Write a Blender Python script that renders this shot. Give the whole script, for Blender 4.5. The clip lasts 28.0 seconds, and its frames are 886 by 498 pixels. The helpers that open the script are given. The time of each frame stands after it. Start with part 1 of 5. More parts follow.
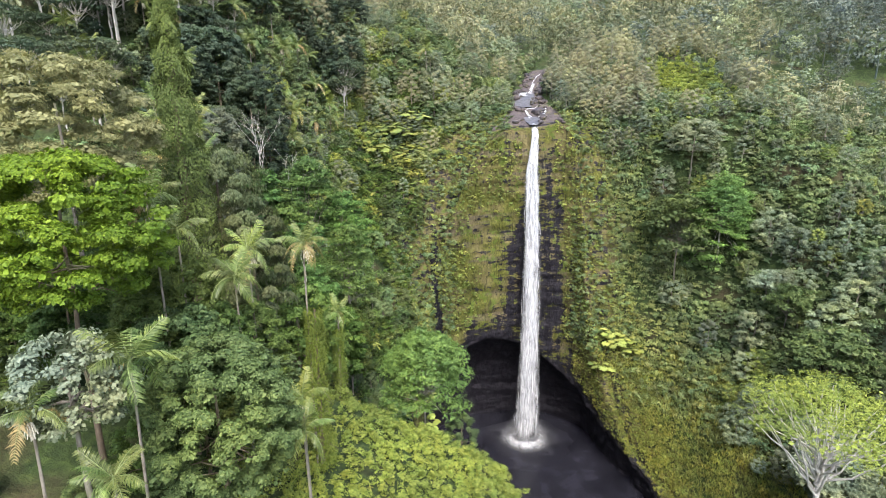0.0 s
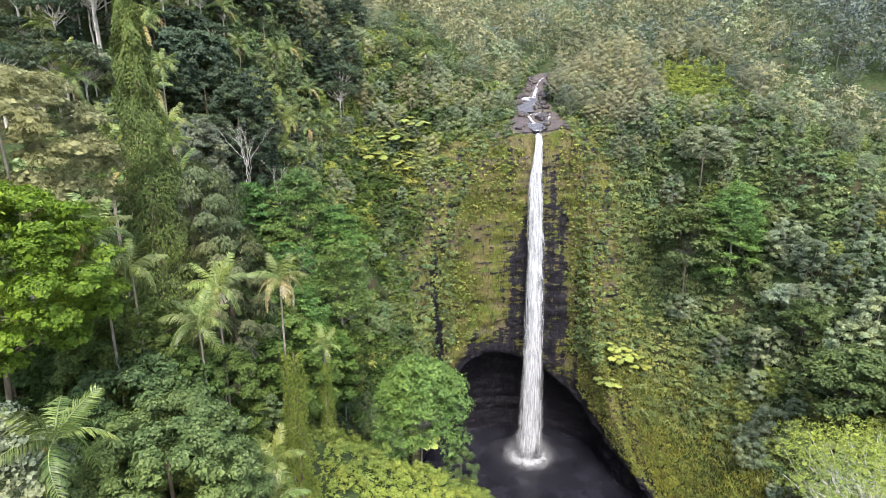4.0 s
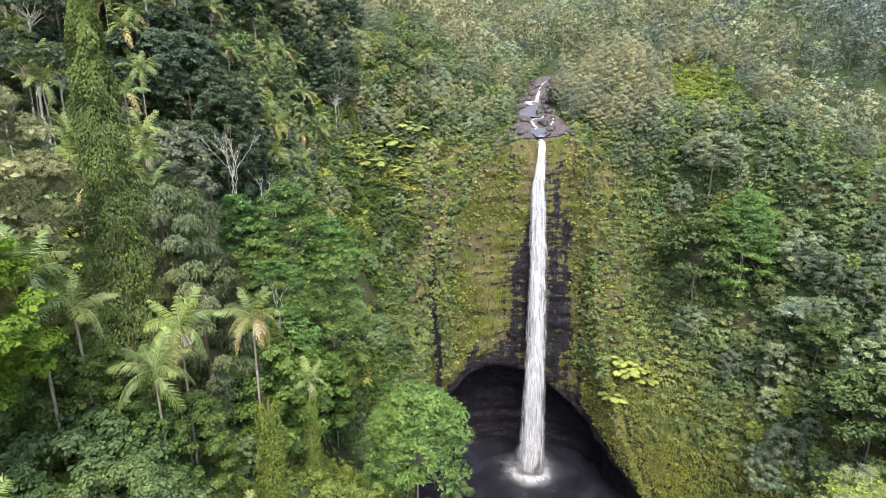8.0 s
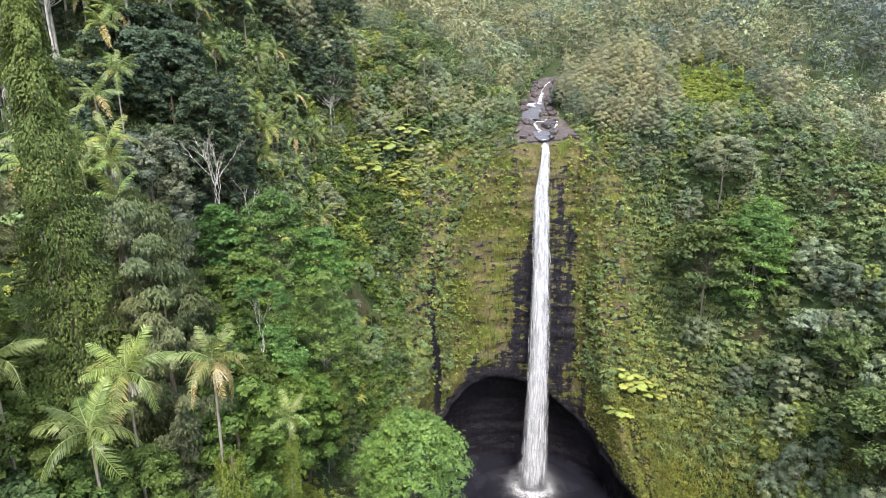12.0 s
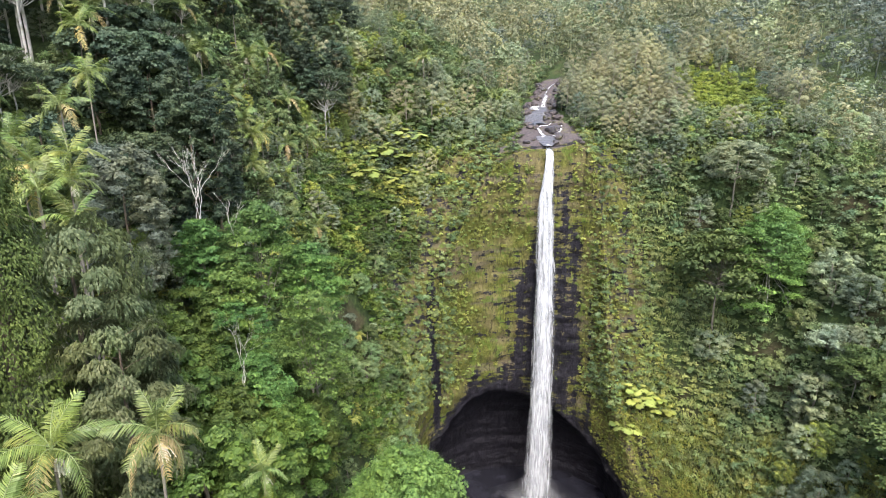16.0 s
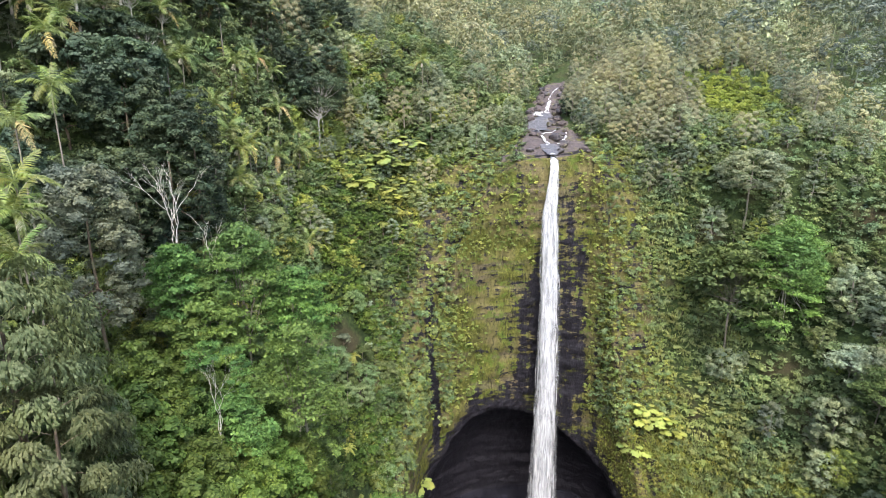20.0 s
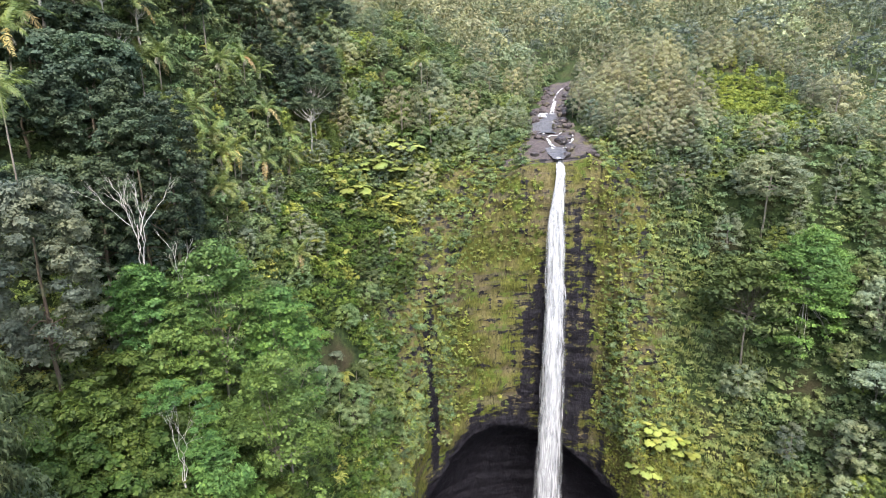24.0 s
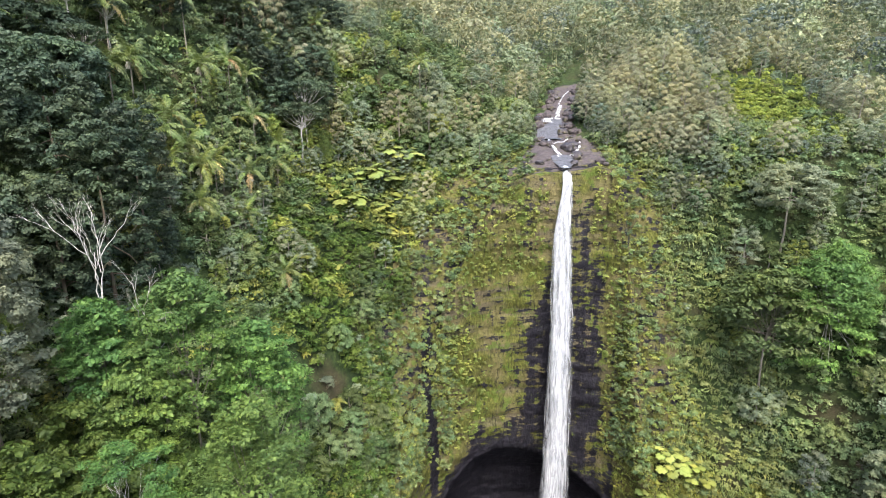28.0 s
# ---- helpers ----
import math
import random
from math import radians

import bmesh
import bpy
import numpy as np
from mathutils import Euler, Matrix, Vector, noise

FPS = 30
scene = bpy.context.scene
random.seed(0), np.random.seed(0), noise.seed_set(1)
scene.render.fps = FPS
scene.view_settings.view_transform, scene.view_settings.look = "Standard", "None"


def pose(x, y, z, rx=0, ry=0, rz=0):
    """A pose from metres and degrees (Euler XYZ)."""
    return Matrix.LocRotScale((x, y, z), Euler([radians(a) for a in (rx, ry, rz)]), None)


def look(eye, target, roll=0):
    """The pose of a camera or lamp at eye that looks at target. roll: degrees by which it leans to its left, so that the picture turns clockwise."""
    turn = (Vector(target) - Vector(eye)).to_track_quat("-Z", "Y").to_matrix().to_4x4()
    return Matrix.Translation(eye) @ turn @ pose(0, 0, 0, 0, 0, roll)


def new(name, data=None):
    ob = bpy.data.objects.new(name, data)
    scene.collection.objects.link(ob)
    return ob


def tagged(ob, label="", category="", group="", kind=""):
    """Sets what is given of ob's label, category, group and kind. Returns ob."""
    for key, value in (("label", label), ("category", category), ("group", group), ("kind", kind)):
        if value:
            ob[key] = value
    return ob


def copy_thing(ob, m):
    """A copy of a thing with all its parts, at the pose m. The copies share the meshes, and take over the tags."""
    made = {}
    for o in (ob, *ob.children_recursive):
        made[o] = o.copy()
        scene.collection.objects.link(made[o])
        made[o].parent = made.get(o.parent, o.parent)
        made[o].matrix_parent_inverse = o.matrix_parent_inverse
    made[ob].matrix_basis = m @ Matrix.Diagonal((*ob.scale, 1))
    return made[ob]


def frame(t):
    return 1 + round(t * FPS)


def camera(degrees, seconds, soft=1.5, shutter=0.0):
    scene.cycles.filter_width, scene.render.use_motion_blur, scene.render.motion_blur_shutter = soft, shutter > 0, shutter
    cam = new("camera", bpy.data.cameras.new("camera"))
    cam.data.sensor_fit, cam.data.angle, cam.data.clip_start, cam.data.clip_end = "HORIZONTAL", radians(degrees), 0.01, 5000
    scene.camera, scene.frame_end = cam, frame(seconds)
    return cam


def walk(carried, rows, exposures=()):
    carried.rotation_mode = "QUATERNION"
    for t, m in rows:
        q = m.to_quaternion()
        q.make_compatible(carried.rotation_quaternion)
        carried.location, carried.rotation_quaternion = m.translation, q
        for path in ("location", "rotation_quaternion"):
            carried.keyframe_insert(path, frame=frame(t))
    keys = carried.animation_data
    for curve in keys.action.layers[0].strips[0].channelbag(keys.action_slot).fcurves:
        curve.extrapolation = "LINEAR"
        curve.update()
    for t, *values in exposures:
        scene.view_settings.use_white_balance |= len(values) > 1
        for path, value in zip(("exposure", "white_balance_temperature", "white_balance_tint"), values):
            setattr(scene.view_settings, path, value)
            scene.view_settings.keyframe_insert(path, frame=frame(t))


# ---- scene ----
cam = camera(77.3, 28.0, 1.0)
METRES, EYE, TILT, LEAN, TURN = 65.0, 139.7, -15.0, 0.0, 0.0
ROWS = [
    (0.0, 0.0, 0.0, 0.0, 0.0, 0.0, -0.0),
    (0.5, 0.0012, 0.0165, 0.0088, 0.04, -0.01, 0.0),
    (1.0, 0.0025, 0.0325, 0.0178, 0.07, -0.01, -0.01),
    (1.5, 0.0039, 0.0488, 0.0261, 0.09, -0.0, -0.02),
    (2.0, 0.0054, 0.0646, 0.034, 0.12, 0.02, -0.03),
    (2.5, 0.007, 0.0803, 0.0413, 0.14, 0.04, -0.03),
    (3.0, 0.0085, 0.0956, 0.0482, 0.17, 0.06, -0.04),
    (3.5, 0.0101, 0.1107, 0.0545, 0.19, 0.07, -0.06),
    (5.5, 0.0129, 0.1719, 0.0779, 0.19, 0.13, -0.15),
    (6.0, 0.0137, 0.1867, 0.0834, 0.2, 0.15, -0.17),
    (6.5, 0.0141, 0.2015, 0.0892, 0.19, 0.15, -0.19),
    (7.0, 0.0145, 0.2161, 0.0961, 0.19, 0.18, -0.22),
    (7.5, 0.0153, 0.2305, 0.103, 0.2, 0.19, -0.24),
    (8.0, 0.0157, 0.2453, 0.11, 0.2, 0.2, -0.25),
    (8.5, 0.0163, 0.26, 0.1173, 0.21, 0.19, -0.28),
    (9.0, 0.017, 0.2748, 0.1239, 0.22, 0.2, -0.3),
    (9.5, 0.0179, 0.2894, 0.1291, 0.23, 0.22, -0.32),
    (10.0, 0.0194, 0.3039, 0.1349, 0.25, 0.24, -0.35),
    (10.5, 0.0211, 0.3192, 0.14, 0.26, 0.27, -0.35),
    (11.0, 0.0229, 0.3346, 0.1442, 0.29, 0.26, -0.35),
    (11.5, 0.0241, 0.3505, 0.1477, 0.3, 0.24, -0.34),
    (12.0, 0.0255, 0.3662, 0.1514, 0.32, 0.23, -0.35),
    (12.5, 0.0268, 0.3805, 0.1556, 0.35, 0.23, -0.36),
    (14.5, 0.0318, 0.4409, 0.18, 0.44, 0.19, -0.4),
    (15.0, 0.0329, 0.4559, 0.1878, 0.46, 0.2, -0.4),
    (15.5, 0.0339, 0.471, 0.1959, 0.48, 0.21, -0.41),
    (16.0, 0.0347, 0.4865, 0.2041, 0.5, 0.22, -0.4),
    (16.5, 0.0348, 0.5024, 0.2124, 0.5, 0.21, -0.41),
    (17.0, 0.0356, 0.5182, 0.2206, 0.51, 0.21, -0.4),
    (17.5, 0.0359, 0.5341, 0.2297, 0.51, 0.22, -0.39),
    (18.0, 0.0371, 0.5499, 0.2386, 0.54, 0.22, -0.39),
    (18.5, 0.0374, 0.5663, 0.2482, 0.54, 0.21, -0.39),
    (19.0, 0.038, 0.583, 0.2571, 0.55, 0.2, -0.38),
    (19.5, 0.0387, 0.6, 0.2656, 0.56, 0.2, -0.39),
    (20.0, 0.0388, 0.6173, 0.2736, 0.57, 0.2, -0.4),
    (20.5, 0.0399, 0.6344, 0.2814, 0.6, 0.2, -0.41),
    (21.0, 0.0404, 0.652, 0.2886, 0.61, 0.19, -0.42),
    (21.5, 0.0408, 0.6701, 0.2953, 0.62, 0.18, -0.43),
    (23.5, 0.048, 0.7457, 0.3184, 0.76, 0.12, -0.45),
    (24.0, 0.0489, 0.7649, 0.3245, 0.79, 0.09, -0.46),
    (24.5, 0.0495, 0.784, 0.331, 0.8, 0.08, -0.47),
    (25.0, 0.0505, 0.8029, 0.3387, 0.81, 0.08, -0.48),
    (25.5, 0.0511, 0.8218, 0.3472, 0.82, 0.06, -0.48),
    (26.0, 0.0518, 0.8407, 0.356, 0.83, 0.06, -0.48),
    (26.5, 0.053, 0.8593, 0.3643, 0.86, 0.06, -0.48),
    (27.0, 0.0537, 0.8783, 0.3727, 0.87, 0.06, -0.49),
    (27.5, 0.0542, 0.8972, 0.381, 0.9, 0.06, -0.49),
    (28.0, 0.0546, 0.9159, 0.3898, 0.92, 0.05, -0.52),
]
walk(cam, [(t, pose(0, 0, EYE, TILT, LEAN, TURN) @ pose(METRES * x, METRES * y, METRES * z, 90 + pitch, roll, yaw)) for t, x, y, z, yaw, pitch, roll in ROWS], [(0.0, 1.5), (28.0, 1.54)])

# ---- world, sun and sky ----
world = bpy.data.worlds.new("overcast_sky")
scene.world = world
world.use_nodes = True
wn = world.node_tree.nodes
wn.clear()
sky = wn.new("ShaderNodeTexSky")
sky.sky_type = "NISHITA"
sky.sun_disc = False
sky.sun_elevation, sky.sun_rotation = radians(57), radians(172)
sky.air_density, sky.dust_density, sky.ozone_density, sky.altitude = 1.0, 4.5, 0.8, 200
bg = wn.new("ShaderNodeBackground")
bg.inputs["Strength"].default_value = 0.185
wo = wn.new("ShaderNodeOutputWorld")
world.node_tree.links.new(sky.outputs[0], bg.inputs[0])
world.node_tree.links.new(bg.outputs[0], wo.inputs[0])
sun = new("sun", bpy.data.lights.new("sun", "SUN"))
sun.data.energy, sun.data.angle, sun.data.color = 1.75, radians(24), (1.0, 0.985, 0.975)
sun.matrix_world = look((46, -25, 370), (20, 150, 90))


# ---- materials ----
def nodes_of(name):
    m = bpy.data.materials.new(name)
    m.use_nodes = True
    nt = m.node_tree
    nt.nodes.clear()
    out = nt.nodes.new("ShaderNodeOutputMaterial")

    def add(kind, **kw):
        n = nt.nodes.new("ShaderNode" + kind)
        for key, val in kw.items():
            if key in n.inputs:
                n.inputs[key].default_value = val
        return n

    return m, nt, out, add


def mixcol(nt, add, fac, a, b, blend="MIX"):
    n = add("Mix")
    n.data_type, n.blend_type = "RGBA", blend
    for sock, val in ((n.inputs[0], fac), (n.inputs[6], a), (n.inputs[7], b)):
        if isinstance(val, bpy.types.NodeSocket):
            nt.links.new(val, sock)
        else:
            sock.default_value = val if not isinstance(val, tuple) or len(val) == 4 else (*val, 1)
    return n.outputs[2]


def ramp(nt, add, fac, stops):
    n = add("ValToRGB")
    e = n.color_ramp.elements
    while len(e) < len(stops):
        e.new(0.5)
    for el, (p, c) in zip(e, stops):
        el.position = p
        el.color = (*c, 1) if isinstance(c, tuple) else (c, c, c, 1)
    nt.links.new(fac, n.inputs[0])
    return n.outputs[0]


def noise_at(nt, add, scale, detail=4, rough=0.55, stretch=(1, 1, 1), world_space=False):
    tc = add("TexCoord")
    src = tc.outputs["Object"]
    if world_space:
        src = add("NewGeometry").outputs["Position"]
    mp = add("Mapping")
    mp.inputs["Scale"].default_value = stretch
    nt.links.new(src, mp.inputs[0])
    n = add("TexNoise", Scale=scale, Detail=detail, Roughness=rough)
    nt.links.new(mp.outputs[0], n.inputs["Vector"])
    return n.outputs["Fac"]


def leaf_material(name, dark, light, tip, through_light=0.17, vary=0.35, rough=0.55, gloss=0.2, dull=0.14):
    """Foliage: each leaf its own shade, each plant its own tone, patches of younger leaves."""
    m, nt, out, add = nodes_of(name)

    def grey(c, k=dull):
        return tuple((v * (1 - k) + k * (0.3 * c[0] + 0.6 * c[1] + 0.1 * c[2])) * f for v, f in zip(c, (1.02, 1.0, 1.15)))

    dark, light, tip = grey(dark), grey(light), grey(tip)
    dark, tip = tuple(0.75 * a + 0.25 * b for a, b in zip(dark, light)), tuple(0.75 * a + 0.25 * b for a, b in zip(tip, light))
    geo = add("NewGeometry")
    info = add("ObjectInfo")
    leaf = ramp(nt, add, geo.outputs["Random Per Island"], [(0.0, dark), (0.55, light), (1.0, tip)])
    patch = noise_at(nt, add, 0.45, 3, 0.6, world_space=True)
    patch = ramp(nt, add, patch, [(0.36, 0.0), (0.66, 1.0)])
    half = add("Math")
    half.operation = "MULTIPLY"
    half.inputs[1].default_value = 0.6
    nt.links.new(patch, half.inputs[0])
    col = mixcol(nt, add, half.outputs[0], leaf, tuple(min(1, 0.5 * a + 0.5 * b) for a, b in zip(light, tip)))
    broad = noise_at(nt, add, 0.055, 2, 0.5, world_space=True)
    broad = ramp(nt, add, broad, [(0.36, (0.74, 0.78, 0.82)), (0.64, (1.2, 1.15, 0.95))])
    col = mixcol(nt, add, 0.8, col, broad, "MULTIPLY")
    plant = noise_at(nt, add, 0.2, 2, 0.5, world_space=True)
    plant = ramp(nt, add, plant, [(0.36, (0.7, 0.84, 0.98)), (0.5, (1.0, 1.0, 1.0)), (0.64, (1.3, 1.16, 0.78))])
    col = mixcol(nt, add, min(1.0, 1.1 * vary), col, plant, "MULTIPLY")
    hsv = add("HueSaturation")
    tone = add("Attribute")
    tone.attribute_name = "tone"
    total = add("Math")
    total.operation = "ADD"
    nt.links.new(info.outputs["Random"], total.inputs[0])
    nt.links.new(tone.outputs["Fac"], total.inputs[1])
    own = add("Math")
    own.operation = "FRACT"
    nt.links.new(total.outputs[0], own.inputs[0])
    mr = add("MapRange")
    mr.inputs[3].default_value, mr.inputs[4].default_value = 0.5 - 0.085 * vary, 0.5 + 0.05 * vary
    nt.links.new(own.outputs[0], mr.inputs[0])
    nt.links.new(mr.outputs[0], hsv.inputs["Hue"])
    mr2 = add("MapRange")
    mr2.inputs[3].default_value, mr2.inputs[4].default_value = 1 - 1.0 * vary, 1 + 1.0 * vary
    odd = add("Math")
    odd.operation = "FRACT"
    ten = add("Math")
    ten.operation = "MULTIPLY"
    ten.inputs[1].default_value = 7.31
    nt.links.new(own.outputs[0], ten.inputs[0])
    nt.links.new(ten.outputs[0], odd.inputs[0])
    nt.links.new(odd.outputs[0], mr2.inputs[0])
    nt.links.new(mr2.outputs[0], hsv.inputs["Value"])
    nt.links.new(col, hsv.inputs["Color"])
    bs = add("BsdfPrincipled", Roughness=rough)
    bs.inputs["Specular IOR Level"].default_value = gloss
    nt.links.new(hsv.outputs[0], bs.inputs["Base Color"])
    tr = add("BsdfTranslucent")
    warm = mixcol(nt, add, 1.0, hsv.outputs[0], (1.2, 1.2, 0.75), "MULTIPLY")
    nt.links.new(warm, tr.inputs[0])
    mx = add("MixShader")
    mx.inputs[0].default_value = through_light
    nt.links.new(bs.outputs[0], mx.inputs[1])
    nt.links.new(tr.outputs[0], mx.inputs[2])
    nt.links.new(mx.outputs[0], out.inputs[0])
    return m


def bark_material(name, a, b, rough=0.85, scale=3.0, stretch=(1, 1, 0.3)):
    m, nt, out, add = nodes_of(name)
    n = noise_at(nt, add, scale, 5, 0.65, stretch)
    big = noise_at(nt, add, 0.4, 2, 0.5)
    col = ramp(nt, add, n, [(0.3, a), (0.7, b)])
    lichen = ramp(nt, add, big, [(0.52, 0.0), (0.62, 0.6)])
    col = mixcol(nt, add, lichen, col, (0.16, 0.17, 0.09))
    bs = add("BsdfPrincipled", Roughness=rough)
    nt.links.new(col, bs.inputs["Base Color"])
    bp = add("Bump", Strength=0.5, Distance=0.05)
    nt.links.new(n, bp.inputs["Height"])
    nt.links.new(bp.outputs[0], bs.inputs["Normal"])
    nt.links.new(bs.outputs[0], out.inputs[0])
    return m


M_DARK = leaf_material("dark_broad_leaves", (0.0138, 0.0299, 0.0161), (0.0391, 0.0713, 0.0345), (0.092, 0.1357, 0.0644))
M_GREEN = leaf_material("mid_green_leaves", (0.0405, 0.0828, 0.0276), (0.1012, 0.1656, 0.0515), (0.2116, 0.276, 0.0966))
M_BRIGHT = leaf_material("bright_green_leaves", (0.0306, 0.0697, 0.0051), (0.0892, 0.1658, 0.0102), (0.1785, 0.2635, 0.0255), vary=0.2, dull=0.0)
M_FEATHER = leaf_material("feathery_green_leaves", (0.0261, 0.0651, 0.0163), (0.0716, 0.1499, 0.0326), (0.1628, 0.2714, 0.0543), vary=0.25, dull=0.04)
M_DEEP = leaf_material("deep_green_leaves", (0.0204, 0.0425, 0.0119), (0.0544, 0.0952, 0.0238), (0.1275, 0.1742, 0.0493), vary=0.25, dull=0.08)
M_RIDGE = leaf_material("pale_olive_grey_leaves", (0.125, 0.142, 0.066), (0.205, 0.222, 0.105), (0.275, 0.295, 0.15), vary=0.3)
M_PINE = leaf_material("climber_green_leaves", (0.034, 0.062, 0.012), (0.075, 0.118, 0.024), (0.145, 0.195, 0.046), vary=0.1, dull=0.04)
# far leaves: haze is mixed into the colour as a greyer, bluer, flatter green
M_FARDARK = leaf_material("haze_tinted_dark_green_leaves", (0.06, 0.085, 0.068), (0.11, 0.145, 0.112), (0.17, 0.205, 0.155), gloss=0.1, rough=0.7)
M_GREY = leaf_material("grey_green_leaves", (0.075, 0.115, 0.065), (0.16, 0.215, 0.125), (0.25, 0.305, 0.195), gloss=0.2, rough=0.6)
M_SAGE = leaf_material("sage_green_leaves", (0.084, 0.1288, 0.0616), (0.1546, 0.2072, 0.103), (0.252, 0.308, 0.1658), gloss=0.2, rough=0.55)
M_SPUR = leaf_material("spur_green_leaves", (0.0204, 0.0476, 0.0082), (0.0544, 0.0986, 0.0177), (0.1258, 0.1802, 0.0374), vary=0.3, dull=0.0)
# far olive leaves, lightened and flattened to paint in haze
M_FAROLIVE = leaf_material("haze_tinted_olive_leaves", (0.12, 0.138, 0.066), (0.18, 0.2, 0.098), (0.24, 0.26, 0.13), gloss=0.1, rough=0.7)
M_ASH = leaf_material("ash_green_leaves", (0.055, 0.075, 0.045), (0.1, 0.125, 0.075), (0.17, 0.2, 0.125), gloss=0.25)
M_HERB = leaf_material("light_green_herbs", (0.085, 0.125, 0.034), (0.155, 0.205, 0.056), (0.25, 0.3, 0.095), dull=0.08)
M_OLIVE = leaf_material("olive_needle_leaves", (0.0342, 0.057, 0.0182), (0.0722, 0.1026, 0.035), (0.1254, 0.152, 0.0593), vary=0.2)
M_FLUFF = leaf_material("pale_olive_leaves", (0.1, 0.118, 0.034), (0.18, 0.195, 0.062), (0.275, 0.285, 0.11), vary=0.1)
M_MOSSGRASS = leaf_material("mossy_grass_blades", (0.085, 0.112, 0.016), (0.165, 0.195, 0.03), (0.26, 0.288, 0.055), dull=0.06)
M_YELLOW = leaf_material("yellow_green_leaves", (0.11, 0.165, 0.022), (0.21, 0.275, 0.036), (0.34, 0.385, 0.068), vary=0.3)
M_FERN = leaf_material("fern_green_leaves", (0.072, 0.1125, 0.0216), (0.1665, 0.2205, 0.0405), (0.306, 0.342, 0.0765), dull=0.06)
M_PALM = leaf_material("palm_leaflets", (0.046, 0.085, 0.017), (0.11, 0.165, 0.034), (0.22, 0.27, 0.07), gloss=0.35, rough=0.45, dull=0.05)
M_PALM_OLD = leaf_material("ageing_palm_leaflets", (0.24, 0.2, 0.04), (0.42, 0.33, 0.08), (0.52, 0.38, 0.15), gloss=0.4)
M_VINE = leaf_material("vine_leaves", (0.07, 0.11, 0.02), (0.15, 0.205, 0.034), (0.285, 0.335, 0.075), vary=0.15, dull=0.0)
M_GOLD = leaf_material("golden_climber_leaves", (0.04, 0.066, 0.008), (0.1, 0.138, 0.016), (0.21, 0.245, 0.045), vary=0.1, dull=0.0)
M_BARK = bark_material("grey_bark", (0.10, 0.085, 0.065), (0.26, 0.235, 0.2))
M_PALE = bark_material("pale_bark", (0.32, 0.3, 0.27), (0.58, 0.56, 0.52))
M_BROWN = bark_material("brown_bark", (0.06, 0.045, 0.03), (0.15, 0.115, 0.08))
M_SHAFT = bark_material("green_crownshaft", (0.12, 0.17, 0.05), (0.25, 0.3, 0.12), 0.5)
M_FLOWER = bark_material("cream_flower_stalks", (0.45, 0.4, 0.3), (0.75, 0.72, 0.62), 0.8, 8.0)


def ground_material():
    m, nt, out, add = nodes_of("leaf_litter_and_low_green")
    n1 = noise_at(nt, add, 0.9, 6, 0.65)
    n2 = noise_at(nt, add, 0.08, 3, 0.5)
    n3 = noise_at(nt, add, 3.5, 4, 0.7)
    green = ramp(nt, add, n1, [(0.3, (0.012, 0.02, 0.008)), (0.55, (0.03, 0.048, 0.014)), (0.75, (0.065, 0.09, 0.024))])
    soil = ramp(nt, add, n3, [(0.3, (0.03, 0.022, 0.014)), (0.7, (0.085, 0.06, 0.035))])
    f = ramp(nt, add, n2, [(0.5, 0.0), (0.7, 0.7)])
    col = mixcol(nt, add, f, green, soil)
    bs = add("BsdfPrincipled", Roughness=0.9)
    bs.inputs["Specular IOR Level"].default_value = 0.2
    nt.links.new(col, bs.inputs["Base Color"])
    bp = add("Bump", Strength=0.9, Distance=0.5)
    nt.links.new(n1, bp.inputs["Height"])
    nt.links.new(bp.outputs[0], bs.inputs["Normal"])
    nt.links.new(bs.outputs[0], out.inputs[0])
    return m


